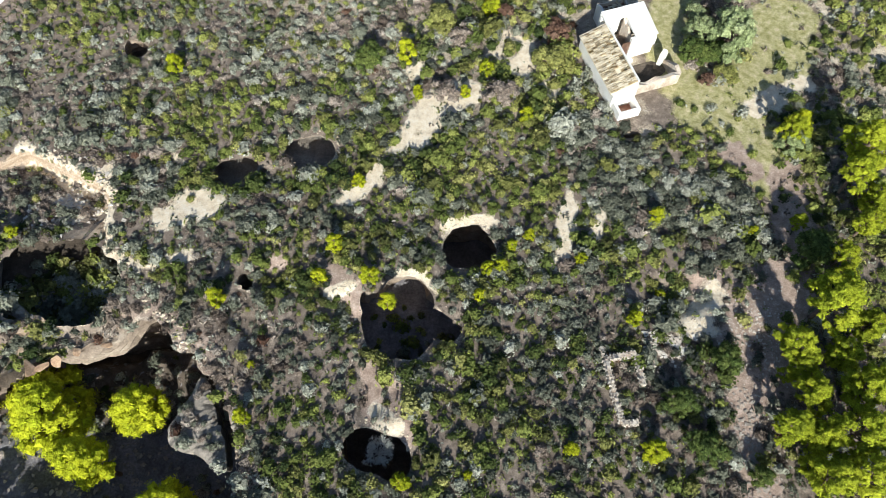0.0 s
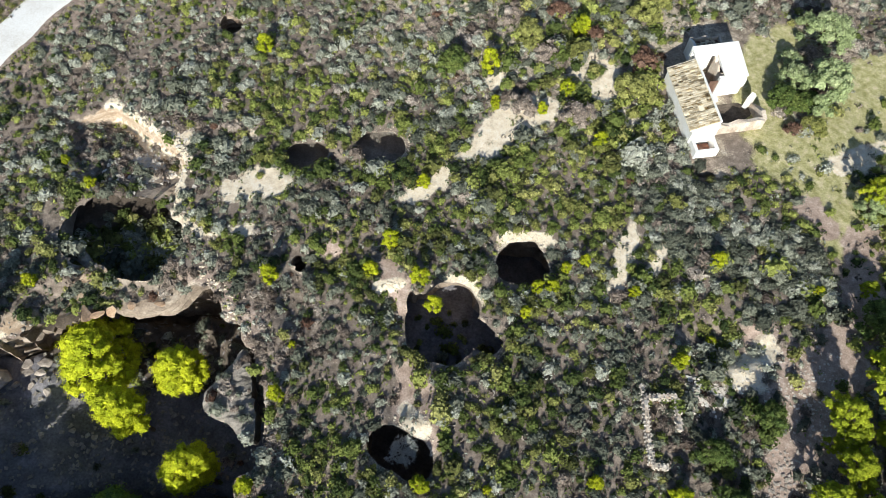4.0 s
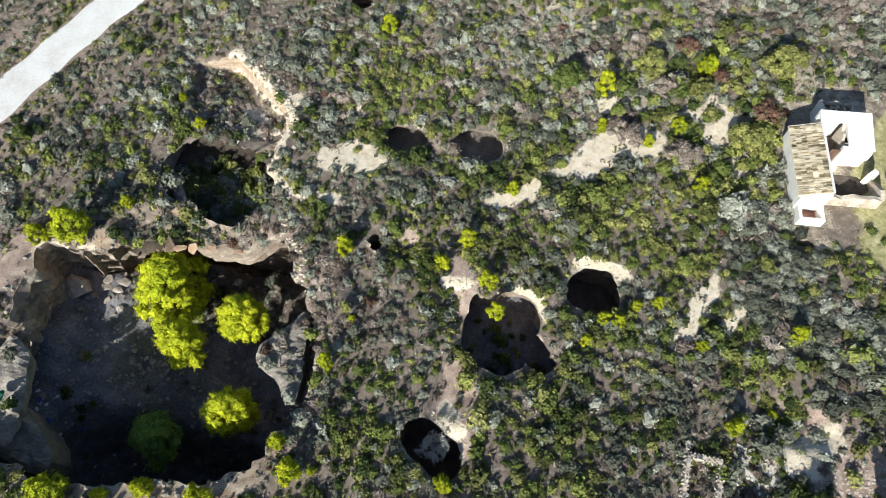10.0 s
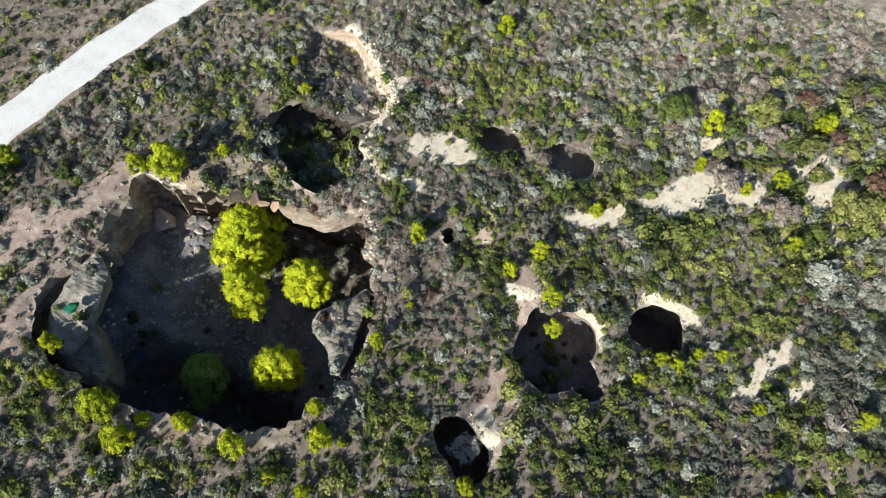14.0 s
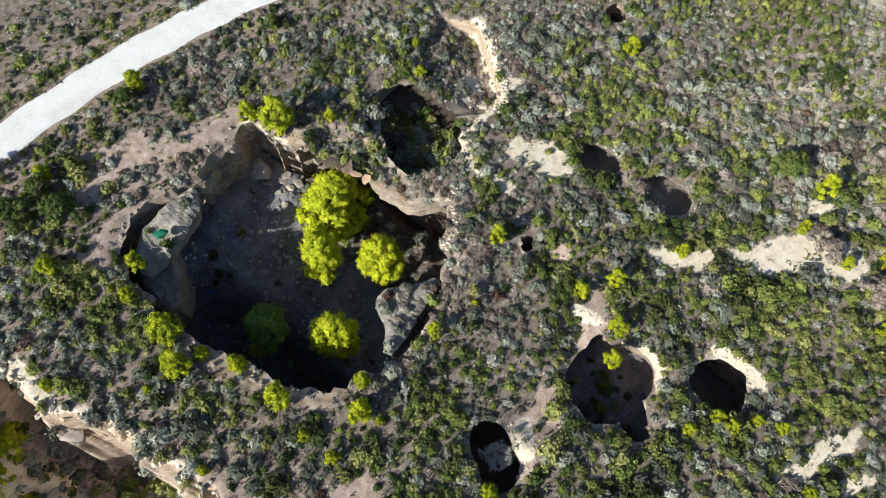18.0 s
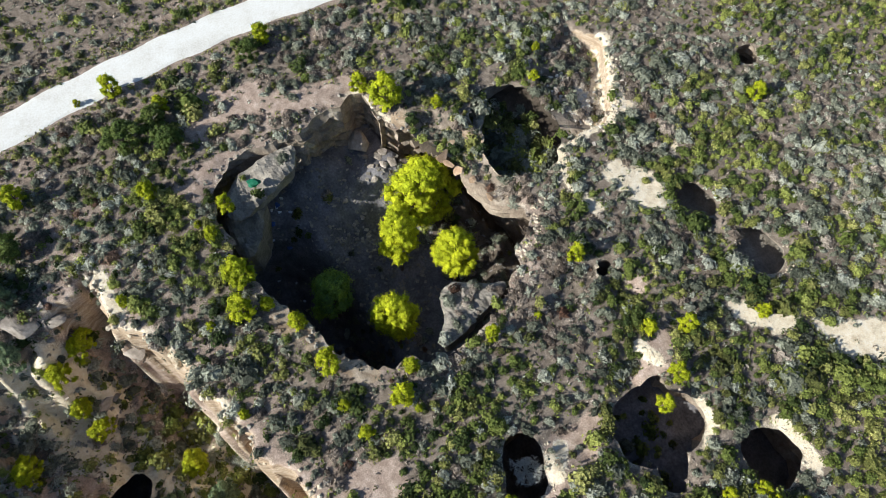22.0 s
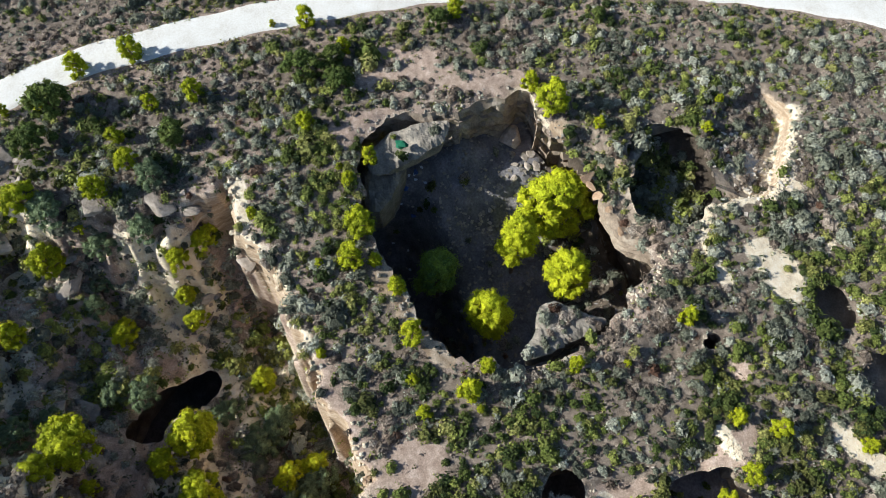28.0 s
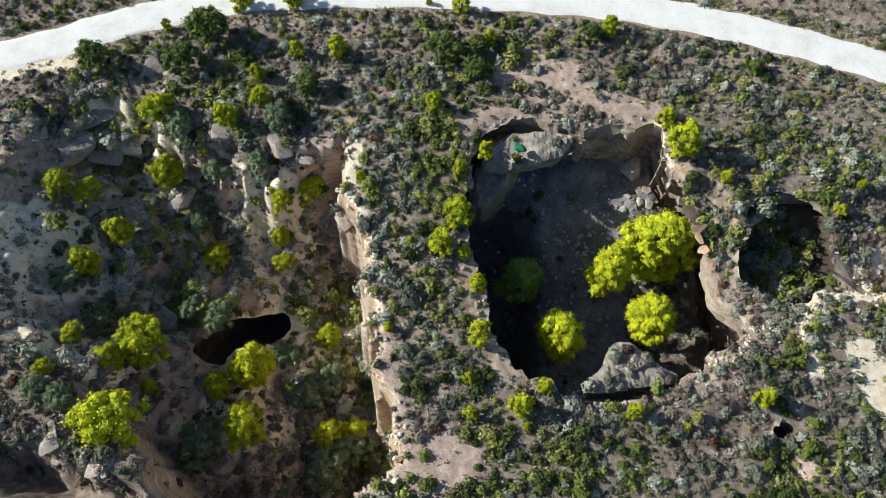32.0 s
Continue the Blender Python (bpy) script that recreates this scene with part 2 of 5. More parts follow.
def pit_floor(x, y):
    """Floor of the big sinkhole."""
    x, y = np.asarray(x, float), np.asarray(y, float)
    z = -13.6 + 0.8 * rough(x, y, 5, 21) + 0.25 * rough(x, y, 1.4, 23)
    z = z + 7.4 * ease(-29, -44, x + 0.8 * rough(x, y, 4, 27)) - 8.0 * ease(6.5, 2.0, along(x, y, [(-36.0, -3.5), (-30.0, -2.0), (-24.5, 0.5)]))  # high in the west, a black cave under the near rim
    climb = np.clip(1.2 - along(x, y, PIT_BANK) / 4.5, 0, 1)  # an earth bank climbs to the ridge
    z = z + (3.0 + 1.6 * rough(x, y, 2.2, 25)) * climb - 3.5 * ease(0.3, 2.0, inside(x, y, PIT_BIG))
    z = z + 1.8 * np.exp(-((x + 45.4) ** 2 + (y - 5.1) ** 2) / 7.0)  # a soil heap
    return np.where(inside(x, y, PIT_SCRUB) < 0.5, np.minimum(z, -8.5), z)


def scrub_floor(x, y):
    return -4.8 + 2.0 * ease(-36, -43, x) + 0.7 * rough(x, y, 4, 41)


def land(x, y):
    """Height of the ground sheet."""
    x, y = np.asarray(x, float), np.asarray(y, float)
    jag = 0.55 * rough(x, y, 3.2, 5) + 0.18 * wave(x, y, 0.8, 9)
    near = np.exp(-(np.maximum(np.hypot(x, y) - 95, 0) / 60) ** 2)
    z = 0.35 * rough(x, y, 14, 2, 3) * near + 0.06 * rough(x, y, 1.7, 3, 2)
    # ravine: a steep shady slope that drops from the south to the cliff
    s3 = inside(x, y, RAVINE) + 1.7 * jag + 0.7 * wave(x, y, 1.5, 55) + 0.4 * wave(x, y, 0.8, 56)
    back = along(x, y, CLIFF) + 3.5 * rough(x, y, 8, 51, 3)
    slope = -17.0 + (0.53 - 0.13 * ease(-27, -15, x)) * np.maximum(back - 4, 0) + 0.5 * np.sin(back * 0.85 + 3 * wave(x, y, 7, 53)) + 1.3 * rough(x, y, 4.2, 57, 3)
    sheer = ease(-6, 4, y + 0.45 * (x + 30) + 22)  # the north side is a sheer cliff, the others are banks
    z3 = z + (np.minimum(slope, 0.4) - z) * (sheer * ease(0.35, -1.5, s3) + (1 - sheer) * ease(0.3, -8.0, s3))
    s4 = inside(x, y, RAVINE_LOW) + 1.2 * jag
    z4 = z + (-5.5 + rough(x, y, 5, 61) - z) * ease(0.2, -4.0, s4)
    out = np.where(s3 < 0.4, z3, np.where(s4 < 0.4, z4, z))
    # the sunken ridge between the two big sinkholes
    out = out - 1.3 * ease(2.6, 0.5, along(x, y, RIDGE)) + 0.5 * rough(x, y, 1.6, 65) * ease(2.6, 1.0, along(x, y, RIDGE))
    # the road lies level in the land, with a low bank to the scrub
    d = along(x, y, ROAD)
    out = out * ease(2.6, 5.0, d) - 0.05 * ease(3.0, 2.0, d)
    # a lit scarp above a sunken slope, and shady dips in the scrub
    foot = inside(x, y, SCARP_FOOT)
    out = out - 2.2 * ease(0.15, -0.6, foot + 0.3 * jag) * np.exp(-np.maximum(along(x, y, SCARP) - 0.6, 0) / 5.5)
    for line, half, deep in DIPS:
        out = out - deep * ease(half, 0.1 * half, along(x, y, line) + 1.4 * jag)
    # hollows round the shaft mouths
    for p in MOUTHS:
        q = inside(x, y, p)
        out = out - 0.35 * ease(1.5, 0.0, q)
    # far land: low hills to the horizon
    r = np.hypot(x, y)
    return out + ease(110, 900, r) * (18 * rough(x, y, 420, 71, 3) + 4)

# ---- materials ----
def nodes_of(name):
    m = bpy.data.materials.new(name)
    m.use_nodes = True
    return m, m.node_tree.nodes, m.node_tree.links, m.node_tree.nodes["Principled BSDF"]


def noise_node(n, l, scale, detail=6.0, rough_=0.6, vec=None):
    t = n.new("ShaderNodeTexNoise")
    t.inputs["Scale"].default_value, t.inputs["Detail"].default_value, t.inputs["Roughness"].default_value = scale, detail, rough_
    if vec is not None:
        l.new(vec, t.inputs["Vector"])
    return t.outputs["Fac"]


def ramp(n, l, fac, stops):
    r = n.new("ShaderNodeValToRGB")
    while len(r.color_ramp.elements) < len(stops):
        r.color_ramp.elements.new(0.5)
    for e, (p, c) in zip(r.color_ramp.elements, stops):
        e.position, e.color = p, (*c, 1)
    l.new(fac, r.inputs["Fac"])
    return r.outputs["Color"]


def blend(n, l, fac, a, b, mode="MIX"):
    m = n.new("ShaderNodeMix")
    m.data_type, m.blend_type = "RGBA", mode
    for socket, v in ((m.inputs[0], fac), (m.inputs[6], a), (m.inputs[7], b)):
        if isinstance(v, (int, float)):
            socket.default_value = v
        elif isinstance(v, tuple):
            socket.default_value = (*v, 1)
        else:
            l.new(v, socket)
    return m.outputs[2]


def bump(n, l, b, height, strength, distance):
    k = n.new("ShaderNodeBump")
    k.inputs["Strength"].default_value, k.inputs["Distance"].default_value = strength, distance
    l.new(height, k.inputs["Height"])
    l.new(k.outputs["Normal"], b.inputs["Normal"])


def attribute(n, name):
    a = n.new("ShaderNodeAttribute")
    a.attribute_name = name
    return a


def plain(name, stops, scale=3.0, rough_=0.85, relief=0.02, fine=40.0, metal=0.0, spread=0.0):
    """A matt material with colour that wanders over its stops at two scales, and fine relief."""
    m, n, l, b = nodes_of(name)
    co = n.new("ShaderNodeTexCoord").outputs["Object"]
    big, small = noise_node(n, l, scale, 5, 0.6, co), noise_node(n, l, fine, 4, 0.6, co)
    c = ramp(n, l, big, [(0.25 + 0.5 * i / max(1, len(stops) - 1), s) for i, s in enumerate(stops)])
    c = blend(n, l, 0.35, c, ramp(n, l, small, [(0.3, (0.25, 0.25, 0.25)), (0.7, (0.95, 0.95, 0.95))]), "OVERLAY")
    if spread:
        info = n.new("ShaderNodeObjectInfo").outputs["Random"]
        c = blend(n, l, spread, c, ramp(n, l, info, [(0.0, (0.2, 0.2, 0.2)), (1.0, (0.9, 0.9, 0.9))]), "OVERLAY")
    l.new(c, b.inputs["Base Color"])
    b.inputs["Roughness"].default_value, b.inputs["Metallic"].default_value = rough_, metal
    b.inputs["Specular IOR Level"].default_value = 0.25
    bump(n, l, b, small, 0.7, relief)
    return m


def soil():
    """Ground: brown scrub soil, with pale sand, red earth, grass and bare limestone where the plan says so, and rock on steep faces."""
    m, n, l, b = nodes_of("ground_soil")
    co = n.new("ShaderNodeTexCoord").outputs["Object"]
    big, mid, fine = noise_node(n, l, 0.16, 5, 0.6, co), noise_node(n, l, 1.3, 6, 0.65, co), noise_node(n, l, 9.0, 6, 0.7, co)
    base = ramp(n, l, mid, [(0.3, (0.092, 0.074, 0.057)), (0.5, (0.20, 0.161, 0.125)), (0.7, (0.39, 0.32, 0.25))])
    base = blend(n, l, ramp(n, l, big, [(0.45, (0, 0, 0)), (0.65, (0.6, 0.6, 0.6))]), base, (0.27, 0.215, 0.17))
    pale = ramp(n, l, mid, [(0.3, (0.58, 0.465, 0.32)), (0.5, (0.78, 0.66, 0.48)), (0.72, (0.88, 0.785, 0.62))])
    red = ramp(n, l, mid, [(0.3, (0.27, 0.195, 0.15)), (0.55, (0.44, 0.335, 0.265)), (0.75, (0.60, 0.49, 0.41))])
    grass = ramp(n, l, mid, [(0.3, (0.24, 0.23, 0.08)), (0.5, (0.42, 0.385, 0.18)), (0.72, (0.64, 0.55, 0.36))])
    strata = n.new("ShaderNodeMapping")
    strata.inputs["Scale"].default_value = (0.25, 0.25, 1.6)
    l.new(co, strata.inputs["Vector"])
    rockn = noise_node(n, l, 1.6, 8, 0.7, strata.outputs["Vector"])
    rock = ramp(n, l, rockn, [(0.3, (0.20, 0.135, 0.09)), (0.45, (0.38, 0.28, 0.185)), (0.6, (0.52, 0.42, 0.31)), (0.75, (0.66, 0.58, 0.46))])
    c = base
    wob = n.new("ShaderNodeMath")
    wob.operation = "MULTIPLY_ADD"
    l.new(fine, wob.inputs[0])
    wob.inputs[1].default_value, wob.inputs[2].default_value = 0.8, -0.4
    for name, col in (("grass", grass), ("red", red), ("pale", pale), ("rock", rock)):
        add = n.new("ShaderNodeMath")
        add.operation = "ADD"
        l.new(attribute(n, name).outputs["Fac"], add.inputs[0])
        l.new(wob.outputs[0], add.inputs[1])
        c = blend(n, l, ramp(n, l, add.outputs[0], [(0.35, (0, 0, 0)), (0.65, (1, 1, 1))]), c, col)
    litter = n.new("ShaderNodeTexVoronoi")
    litter.inputs["Scale"].default_value = 5.0
    l.new(co, litter.inputs["Vector"])
    c = blend(n, l, 0.20, c, ramp(n, l, litter.outputs["Distance"], [(0.0, (0.9, 0.9, 0.9)), (0.35, (0.5, 0.5, 0.5)), (0.7, (0.3, 0.3, 0.3))]), "OVERLAY")
    c = blend(n, l, 0.4, c, ramp(n, l, fine, [(0.3, (0.2, 0.2, 0.2)), (0.7, (0.95, 0.95, 0.95))]), "OVERLAY")
    l.new(c, b.inputs["Base Color"])
    b.inputs["Roughness"].default_value, b.inputs["Specular IOR Level"].default_value = 0.95, 0.1
    bump(n, l, b, fine, 0.75, 0.08)
    return m


def foliage(name, dark, mid, light, sheen=0.12, spread=0.0, mottle=1.0):
    """Leaves: colour by plant (tone) and by leaf, and some light through them."""
    m, n, l, b = nodes_of(name)
    leaf = n.new("ShaderNodeNewGeometry").outputs["Random Per Island"]
    own = n.new("ShaderNodeMath")
    own.operation = "MULTIPLY_ADD"
    l.new(n.new("ShaderNodeObjectInfo").outputs["Random"], own.inputs[0])
    own.inputs[1].default_value = spread
    l.new(attribute(n, "tone").outputs["Fac"], own.inputs[2])
    c = ramp(n, l, own.outputs[0], [(0.0, dark), (0.5, mid), (1.0, light)])
    c = blend(n, l, 1.0, c, ramp(n, l, leaf, [(0.0, (1 - 0.55 * mottle,) * 3), (0.6, (1 - 0.2 * mottle,) * 3), (1.0, (1.0, 1.0, 1.0))]), "MULTIPLY")
    co = n.new("ShaderNodeTexCoord").outputs["Object"]
    grain = noise_node(n, l, 9.0, 4, 0.75, co)
    c = blend(n, l, 0.75 * mottle, c, ramp(n, l, grain, [(0.33, (0.2, 0.2, 0.2)), (0.5, (0.56, 0.56, 0.56)), (0.66, (1.0, 1.0, 1.0))]), "OVERLAY")
    l.new(c, b.inputs["Base Color"])
    bump(n, l, b, grain, 1.0, 0.25)
    b.inputs["Roughness"].default_value, b.inputs["Specular IOR Level"].default_value = 0.7, 0.2
    tr = n.new("ShaderNodeBsdfTranslucent")
    l.new(c, tr.inputs["Color"])
    mix = n.new("ShaderNodeMixShader")
    mix.inputs[0].default_value = sheen
    out = n["Material Output"]
    l.new(b.outputs[0], mix.inputs[1])
    l.new(tr.outputs[0], mix.inputs[2])
    l.new(mix.outputs[0], out.inputs["Surface"])
    return m


SOIL = soil()
GRAVEL = plain("pale_gravel", [(0.62, 0.58, 0.51), (0.74, 0.71, 0.65), (0.80, 0.78, 0.73)], 0.35, 0.9, 0.02, 6.0)
# cave walls: darkened, some of the shade under the rims is in the colour
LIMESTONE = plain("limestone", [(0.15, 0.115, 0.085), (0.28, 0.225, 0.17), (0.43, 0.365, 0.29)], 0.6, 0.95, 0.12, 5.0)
# sinkhole floors: cool grey of skylit shade is put into the soil colour
CAVE_SHADE_SOIL = plain("shaded_cave_soil", [(0.095, 0.09, 0.095), (0.17, 0.16, 0.165), (0.28, 0.262, 0.265)], 0.5, 0.95, 0.15, 4.0)
BOULDER = plain("boulder_stone", [(0.19, 0.155, 0.125), (0.33, 0.28, 0.23), (0.48, 0.42, 0.36)], 0.9, 0.9, 0.07, 5.0, spread=0.35)
RUBBLE = plain("rubble_stone", [(0.30, 0.25, 0.20), (0.44, 0.385, 0.32), (0.58, 0.53, 0.46)], 1.5, 0.9, 0.04, 9.0, spread=0.5)
RIM_ROCK = plain("rim_rock", [(0.36, 0.285, 0.20), (0.56, 0.47, 0.345), (0.70, 0.615, 0.485)], 0.8, 0.95, 0.05, 7.0)
TAN_ROCK = plain("orange_tan_rock", [(0.26, 0.155, 0.09), (0.46, 0.31, 0.19), (0.60, 0.46, 0.31)], 0.9, 0.9, 0.06, 6.0, spread=0.3)
SLAB_ROCK = plain("slab_rock", [(0.15, 0.13, 0.105), (0.27, 0.24, 0.20), (0.42, 0.37, 0.30)], 0.7, 0.95, 0.12, 5.0)
# brown earth darkened: shade of bank, hollow and courtyard is in the colour
SHADE_EARTH = plain("shade_darkened_earth", [(0.045, 0.035, 0.027), (0.10, 0.08, 0.06), (0.19, 0.15, 0.115)], 0.8, 0.95, 0.12, 6.0)
PLASTER = plain("lime_plaster", [(0.70, 0.66, 0.58), (0.80, 0.77, 0.70), (0.84, 0.82, 0.77)], 0.8, 0.9, 0.01, 9.0)
OLD_WALL = plain("rough_wall_inside", [(0.30, 0.22, 0.16), (0.50, 0.42, 0.33), (0.66, 0.60, 0.52)], 0.9, 0.95, 0.04, 7.0)
TILE = plain("clay_tile", [(0.66, 0.55, 0.37), (0.78, 0.68, 0.48), (0.83, 0.75, 0.57)], 0.9, 0.85, 0.01, 16.0, spread=0.06)
BARK = plain("bark", [(0.10, 0.07, 0.05), (0.18, 0.13, 0.10), (0.28, 0.22, 0.17)], 3.0, 0.95, 0.03, 20.0)
DEADWOOD = plain("bleached_wood", [(0.45, 0.46, 0.42), (0.60, 0.62, 0.57), (0.70, 0.72, 0.68)], 3.0, 0.8, 0.01, 18.0)
PINE = foliage("pine_needles", (0.15, 0.19, 0.010), (0.44, 0.49, 0.010), (0.72, 0.74, 0.014), 0.05, 0.25, 0.6)
# copy of PINE with the sinkhole's shade put into a darker, greener colour
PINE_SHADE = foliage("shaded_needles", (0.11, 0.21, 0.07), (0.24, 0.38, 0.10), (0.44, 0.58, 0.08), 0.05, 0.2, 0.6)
PINE_GROVE = foliage("grove_needles", (0.14, 0.19, 0.016), (0.37, 0.43, 0.018), (0.60, 0.64, 0.03), 0.08, 0.25, 0.6)
PINE_DARK = foliage("pine_needles_dark", (0.07, 0.11, 0.03), (0.15, 0.21, 0.05), (0.28, 0.33, 0.08), 0.25, 0.3)
MAQUIS = foliage("evergreen_leaves", (0.07, 0.10, 0.028), (0.21, 0.255, 0.055), (0.50, 0.535, 0.13), mottle=0.9)
CISTUS = foliage("grey_green_leaves", (0.13, 0.14, 0.10), (0.32, 0.33, 0.235), (0.66, 0.66, 0.52), mottle=0.9)
BROOM = foliage("olive_leaves", (0.13, 0.14, 0.04), (0.33, 0.335, 0.09), (0.58, 0.56, 0.18))
RAVINE_LEAF = foliage("blue_green_leaves", (0.12, 0.17, 0.09), (0.24, 0.31, 0.16), (0.40, 0.48, 0.24), 0.15, 0.2, 0.8)
PALE_TREE = foliage("pale_green_leaves", (0.20, 0.25, 0.10), (0.42, 0.49, 0.22), (0.62, 0.68, 0.36), 0.2, 0.2, 0.7)
DRY = foliage("dry_twigs", (0.20, 0.155, 0.12), (0.42, 0.34, 0.27), (0.66, 0.56, 0.46), 0.1)
RUST = foliage("rusty_twigs", (0.13, 0.07, 0.045), (0.26, 0.15, 0.10), (0.38, 0.25, 0.17), 0.1)
TARP_BLUE = plain("blue_plastic", [(0.05, 0.08, 0.25), (0.10, 0.15, 0.35)], 2.0, 0.5, 0.02, 12.0)
NET_GREEN = plain("green_net", [(0.01, 0.10, 0.05), (0.03, 0.17, 0.09)], 2.0, 0.7, 0.02, 12.0)
LITTER = plain("white_litter", [(0.6, 0.62, 0.66), (0.8, 0.8, 0.82)], 2.0, 0.6, 0.01, 12.0)
DEBRIS = plain("reddish_debris", [(0.16, 0.07, 0.045), (0.30, 0.15, 0.10), (0.44, 0.30, 0.22)], 1.2, 0.95, 0.05, 6.0)
DARKWOOD = plain("old_timber", [(0.06, 0.035, 0.025), (0.14, 0.08, 0.055), (0.22, 0.15, 0.11)], 2.0, 0.9, 0.02, 14.0)


# ---- mesh helpers ----
def mesh_object(name, verts, faces, material, parent=None, label="", attrs=None, smooth=False):
    """A mesh object from arrays of vertices and of faces with equal corner counts."""
    verts, faces = np.asarray(verts, np.float32), np.asarray(faces, np.int32)
    me = bpy.data.meshes.new(name)
    me.vertices.add(len(verts))
    me.vertices.foreach_set("co", verts.ravel())
    k = faces.shape[1]
    me.loops.add(faces.size)
    me.loops.foreach_set("vertex_index", faces.ravel())
    me.polygons.add(len(faces))
    me.polygons.foreach_set("loop_start", np.arange(0, faces.size, k, dtype=np.int32))
    me.polygons.foreach_set("loop_total", np.full(len(faces), k, np.int32))
    me.polygons.foreach_set("use_smooth", np.full(len(faces), smooth))
    for key, values in (attrs or {}).items():
        me.attributes.new(key, "FLOAT", "POINT").data.foreach_set("value", np.asarray(values, np.float32))
    me.update(calc_edges=True)
    me.materials.append(material)
    ob = new(name, me)
    if parent is not None:
        ob.parent = parent
    if label:
        tagged(ob, label=label)
    return ob


def part(name, bm, material, parent, label="", smooth=False):
    me = bpy.data.meshes.new(name)
    bmesh.ops.recalc_face_normals(bm, faces=bm.faces)
    bm.to_mesh(me)
    bm.free()
    if smooth:
        me.polygons.foreach_set("use_smooth", [True] * len(me.polygons))
    me.materials.append(material)
    ob = new(name, me)
    if parent is not None:
        ob.parent = parent
    if label:
        tagged(ob, label=label)
    return ob


def thing(name, place, label, category, group="", yaw=0.0):
    ob = new(name)
    ob.matrix_basis = pose(*place, 0, 0, yaw)
    ob.empty_display_size = 0.2
    return tagged(ob, label, category, group)


def ground_z(x, y):
    return float(land(np.array([x]), np.array([y]))[0])


# ---- ground: one sheet from the dense middle to the horizon ----
def axis(lo, hi, step):
    mid = np.arange(lo, hi + step / 2, step)
    grow = np.cumsum(step * 1.22 ** np.arange(1, 42))
    grow = grow[grow < 3200]
    return np.concatenate([lo - grow[::-1], mid, hi + grow])


GX, GY = np.meshgrid(axis(-70, 48, 0.36), axis(-56, 66, 0.36))
for p in MOUTHS:  # draw the sheet's corners onto the shaft mouths
    d = inside(GX, GY, p)
    gx = (inside(GX + 0.02, GY, p) - inside(GX - 0.02, GY, p)) / 0.04
    gy = (inside(GX, GY + 0.02, p) - inside(GX, GY - 0.02, p)) / 0.04
    close = np.abs(d) < 0.24
    GX, GY = np.where(close, GX - d * gx, GX), np.where(close, GY - d * gy, GY)
GZ = land(GX, GY)
rows_, cols_ = GX.shape
ids = np.arange(rows_ * cols_).reshape(rows_, cols_)
quads = np.stack([ids[:-1, :-1], ids[:-1, 1:], ids[1:, 1:], ids[1:, :-1]], -1).reshape(-1, 4)
centre_in = np.min([inside(GX.ravel()[quads].mean(1), GY.ravel()[quads].mean(1), p) for p in MOUTHS], axis=0) < -0.03
quads = quads[~centre_in]
dzx, dzy = np.gradient(GZ)
span = np.maximum(np.hypot(np.gradient(GX)[1], np.gradient(GY)[0]), 0.05)
steep = ease(0.9, 1.7, np.hypot(dzx, dzy) / span)
marks = {"pale": np.zeros_like(GX), "red": np.zeros_like(GX), "grass": np.zeros_like(GX), "rock": steep * 0.9 * (1 - ease(-0.2, -1.4, inside(GX, GY, RAVINE))) * (1 - 0.75 * ease(0.5, -1.0, inside(GX, GY, RAVINE_LOW)))}
ragged = 1.0 * rough(GX, GY, 2.6, 81) + 0.5 * rough(GX, GY, 0.9, 85, 2)
for kind, line, half in BARE:
    marks[kind] = np.maximum(marks[kind], ease(half * 1.25 + 0.5, half * 0.55, along(GX, GY, line) + ragged * min(1, half)))
rim = np.min([inside(GX, GY, p) for p in SHAFTS], axis=0)
marks["pale"] = np.maximum(marks["pale"], 0.45 * ease(0.45, 0.0, rim + 0.6 * ragged) * (inside(GX, GY, RAVINE) > 0))
brink = ease(2.2, 0.6, np.abs(inside(GX, GY, RAVINE) + 0.2) + 0.9 * ragged) * ease(9, 5, along(GX, GY, CLIFF))
marks["pale"] = np.maximum(marks["pale"], (0.36 + 0.35 * rough(GX, GY, 1.5, 157, 3)) * brink)
marks["red"] = np.maximum(marks["red"], 0.85 * brink)
for p in (PIT_BIG, RAVINE, PIT_SCRUB):
    marks["pale"] = np.maximum(marks["pale"], 0.42 * ease(0.6, 0.0, np.abs(inside(GX, GY, p)) + 0.6 * ragged))
marks["rock"] = np.maximum(marks["rock"], 0.5 * ease(1.4, 0.3, along(GX, GY, RIDGE) + ragged))
marks["pale"] = np.maximum(marks["pale"], 0.7 * ease(1.1, 0.2, along(GX, GY, RIM_LEDGE) + 0.5 * ragged))
ravine_in = ease(0.0, -3.0, inside(GX, GY, RAVINE))
marks["red"] = np.maximum(marks["red"], (0.5 + 0.45 * rough(GX, GY, 6, 151, 3)) * ravine_in)
marks["pale"] = np.maximum(marks["pale"], (0.2 + 0.7 * ease(-0.2, 0.3, rough(GX, GY, 5.5, 155, 4))) * ravine_in)
marks["red"] = np.maximum(marks["red"], 0.5 * np.maximum(ease(10, 3, along(GX, GY, CLIFF) + ragged), ease(4.5, 0.8, np.abs(inside(GX, GY, PIT_BIG)) + ragged)))
marks["red"] = np.maximum(marks["red"], 0.5 * ease(9, 5, along(GX, GY, ROAD) + 2 * ragged))
stony = (1 - ease(0.1, 0.5, marks["grass"])) * ease(38, 52, GY + 0.15 * GX + 5 * ragged) * ease(-32, -15, GX + 0.0 * GY)
marks["pale"] = np.maximum(marks["pale"], 0.42 * stony + 0.2 * ragged * stony)
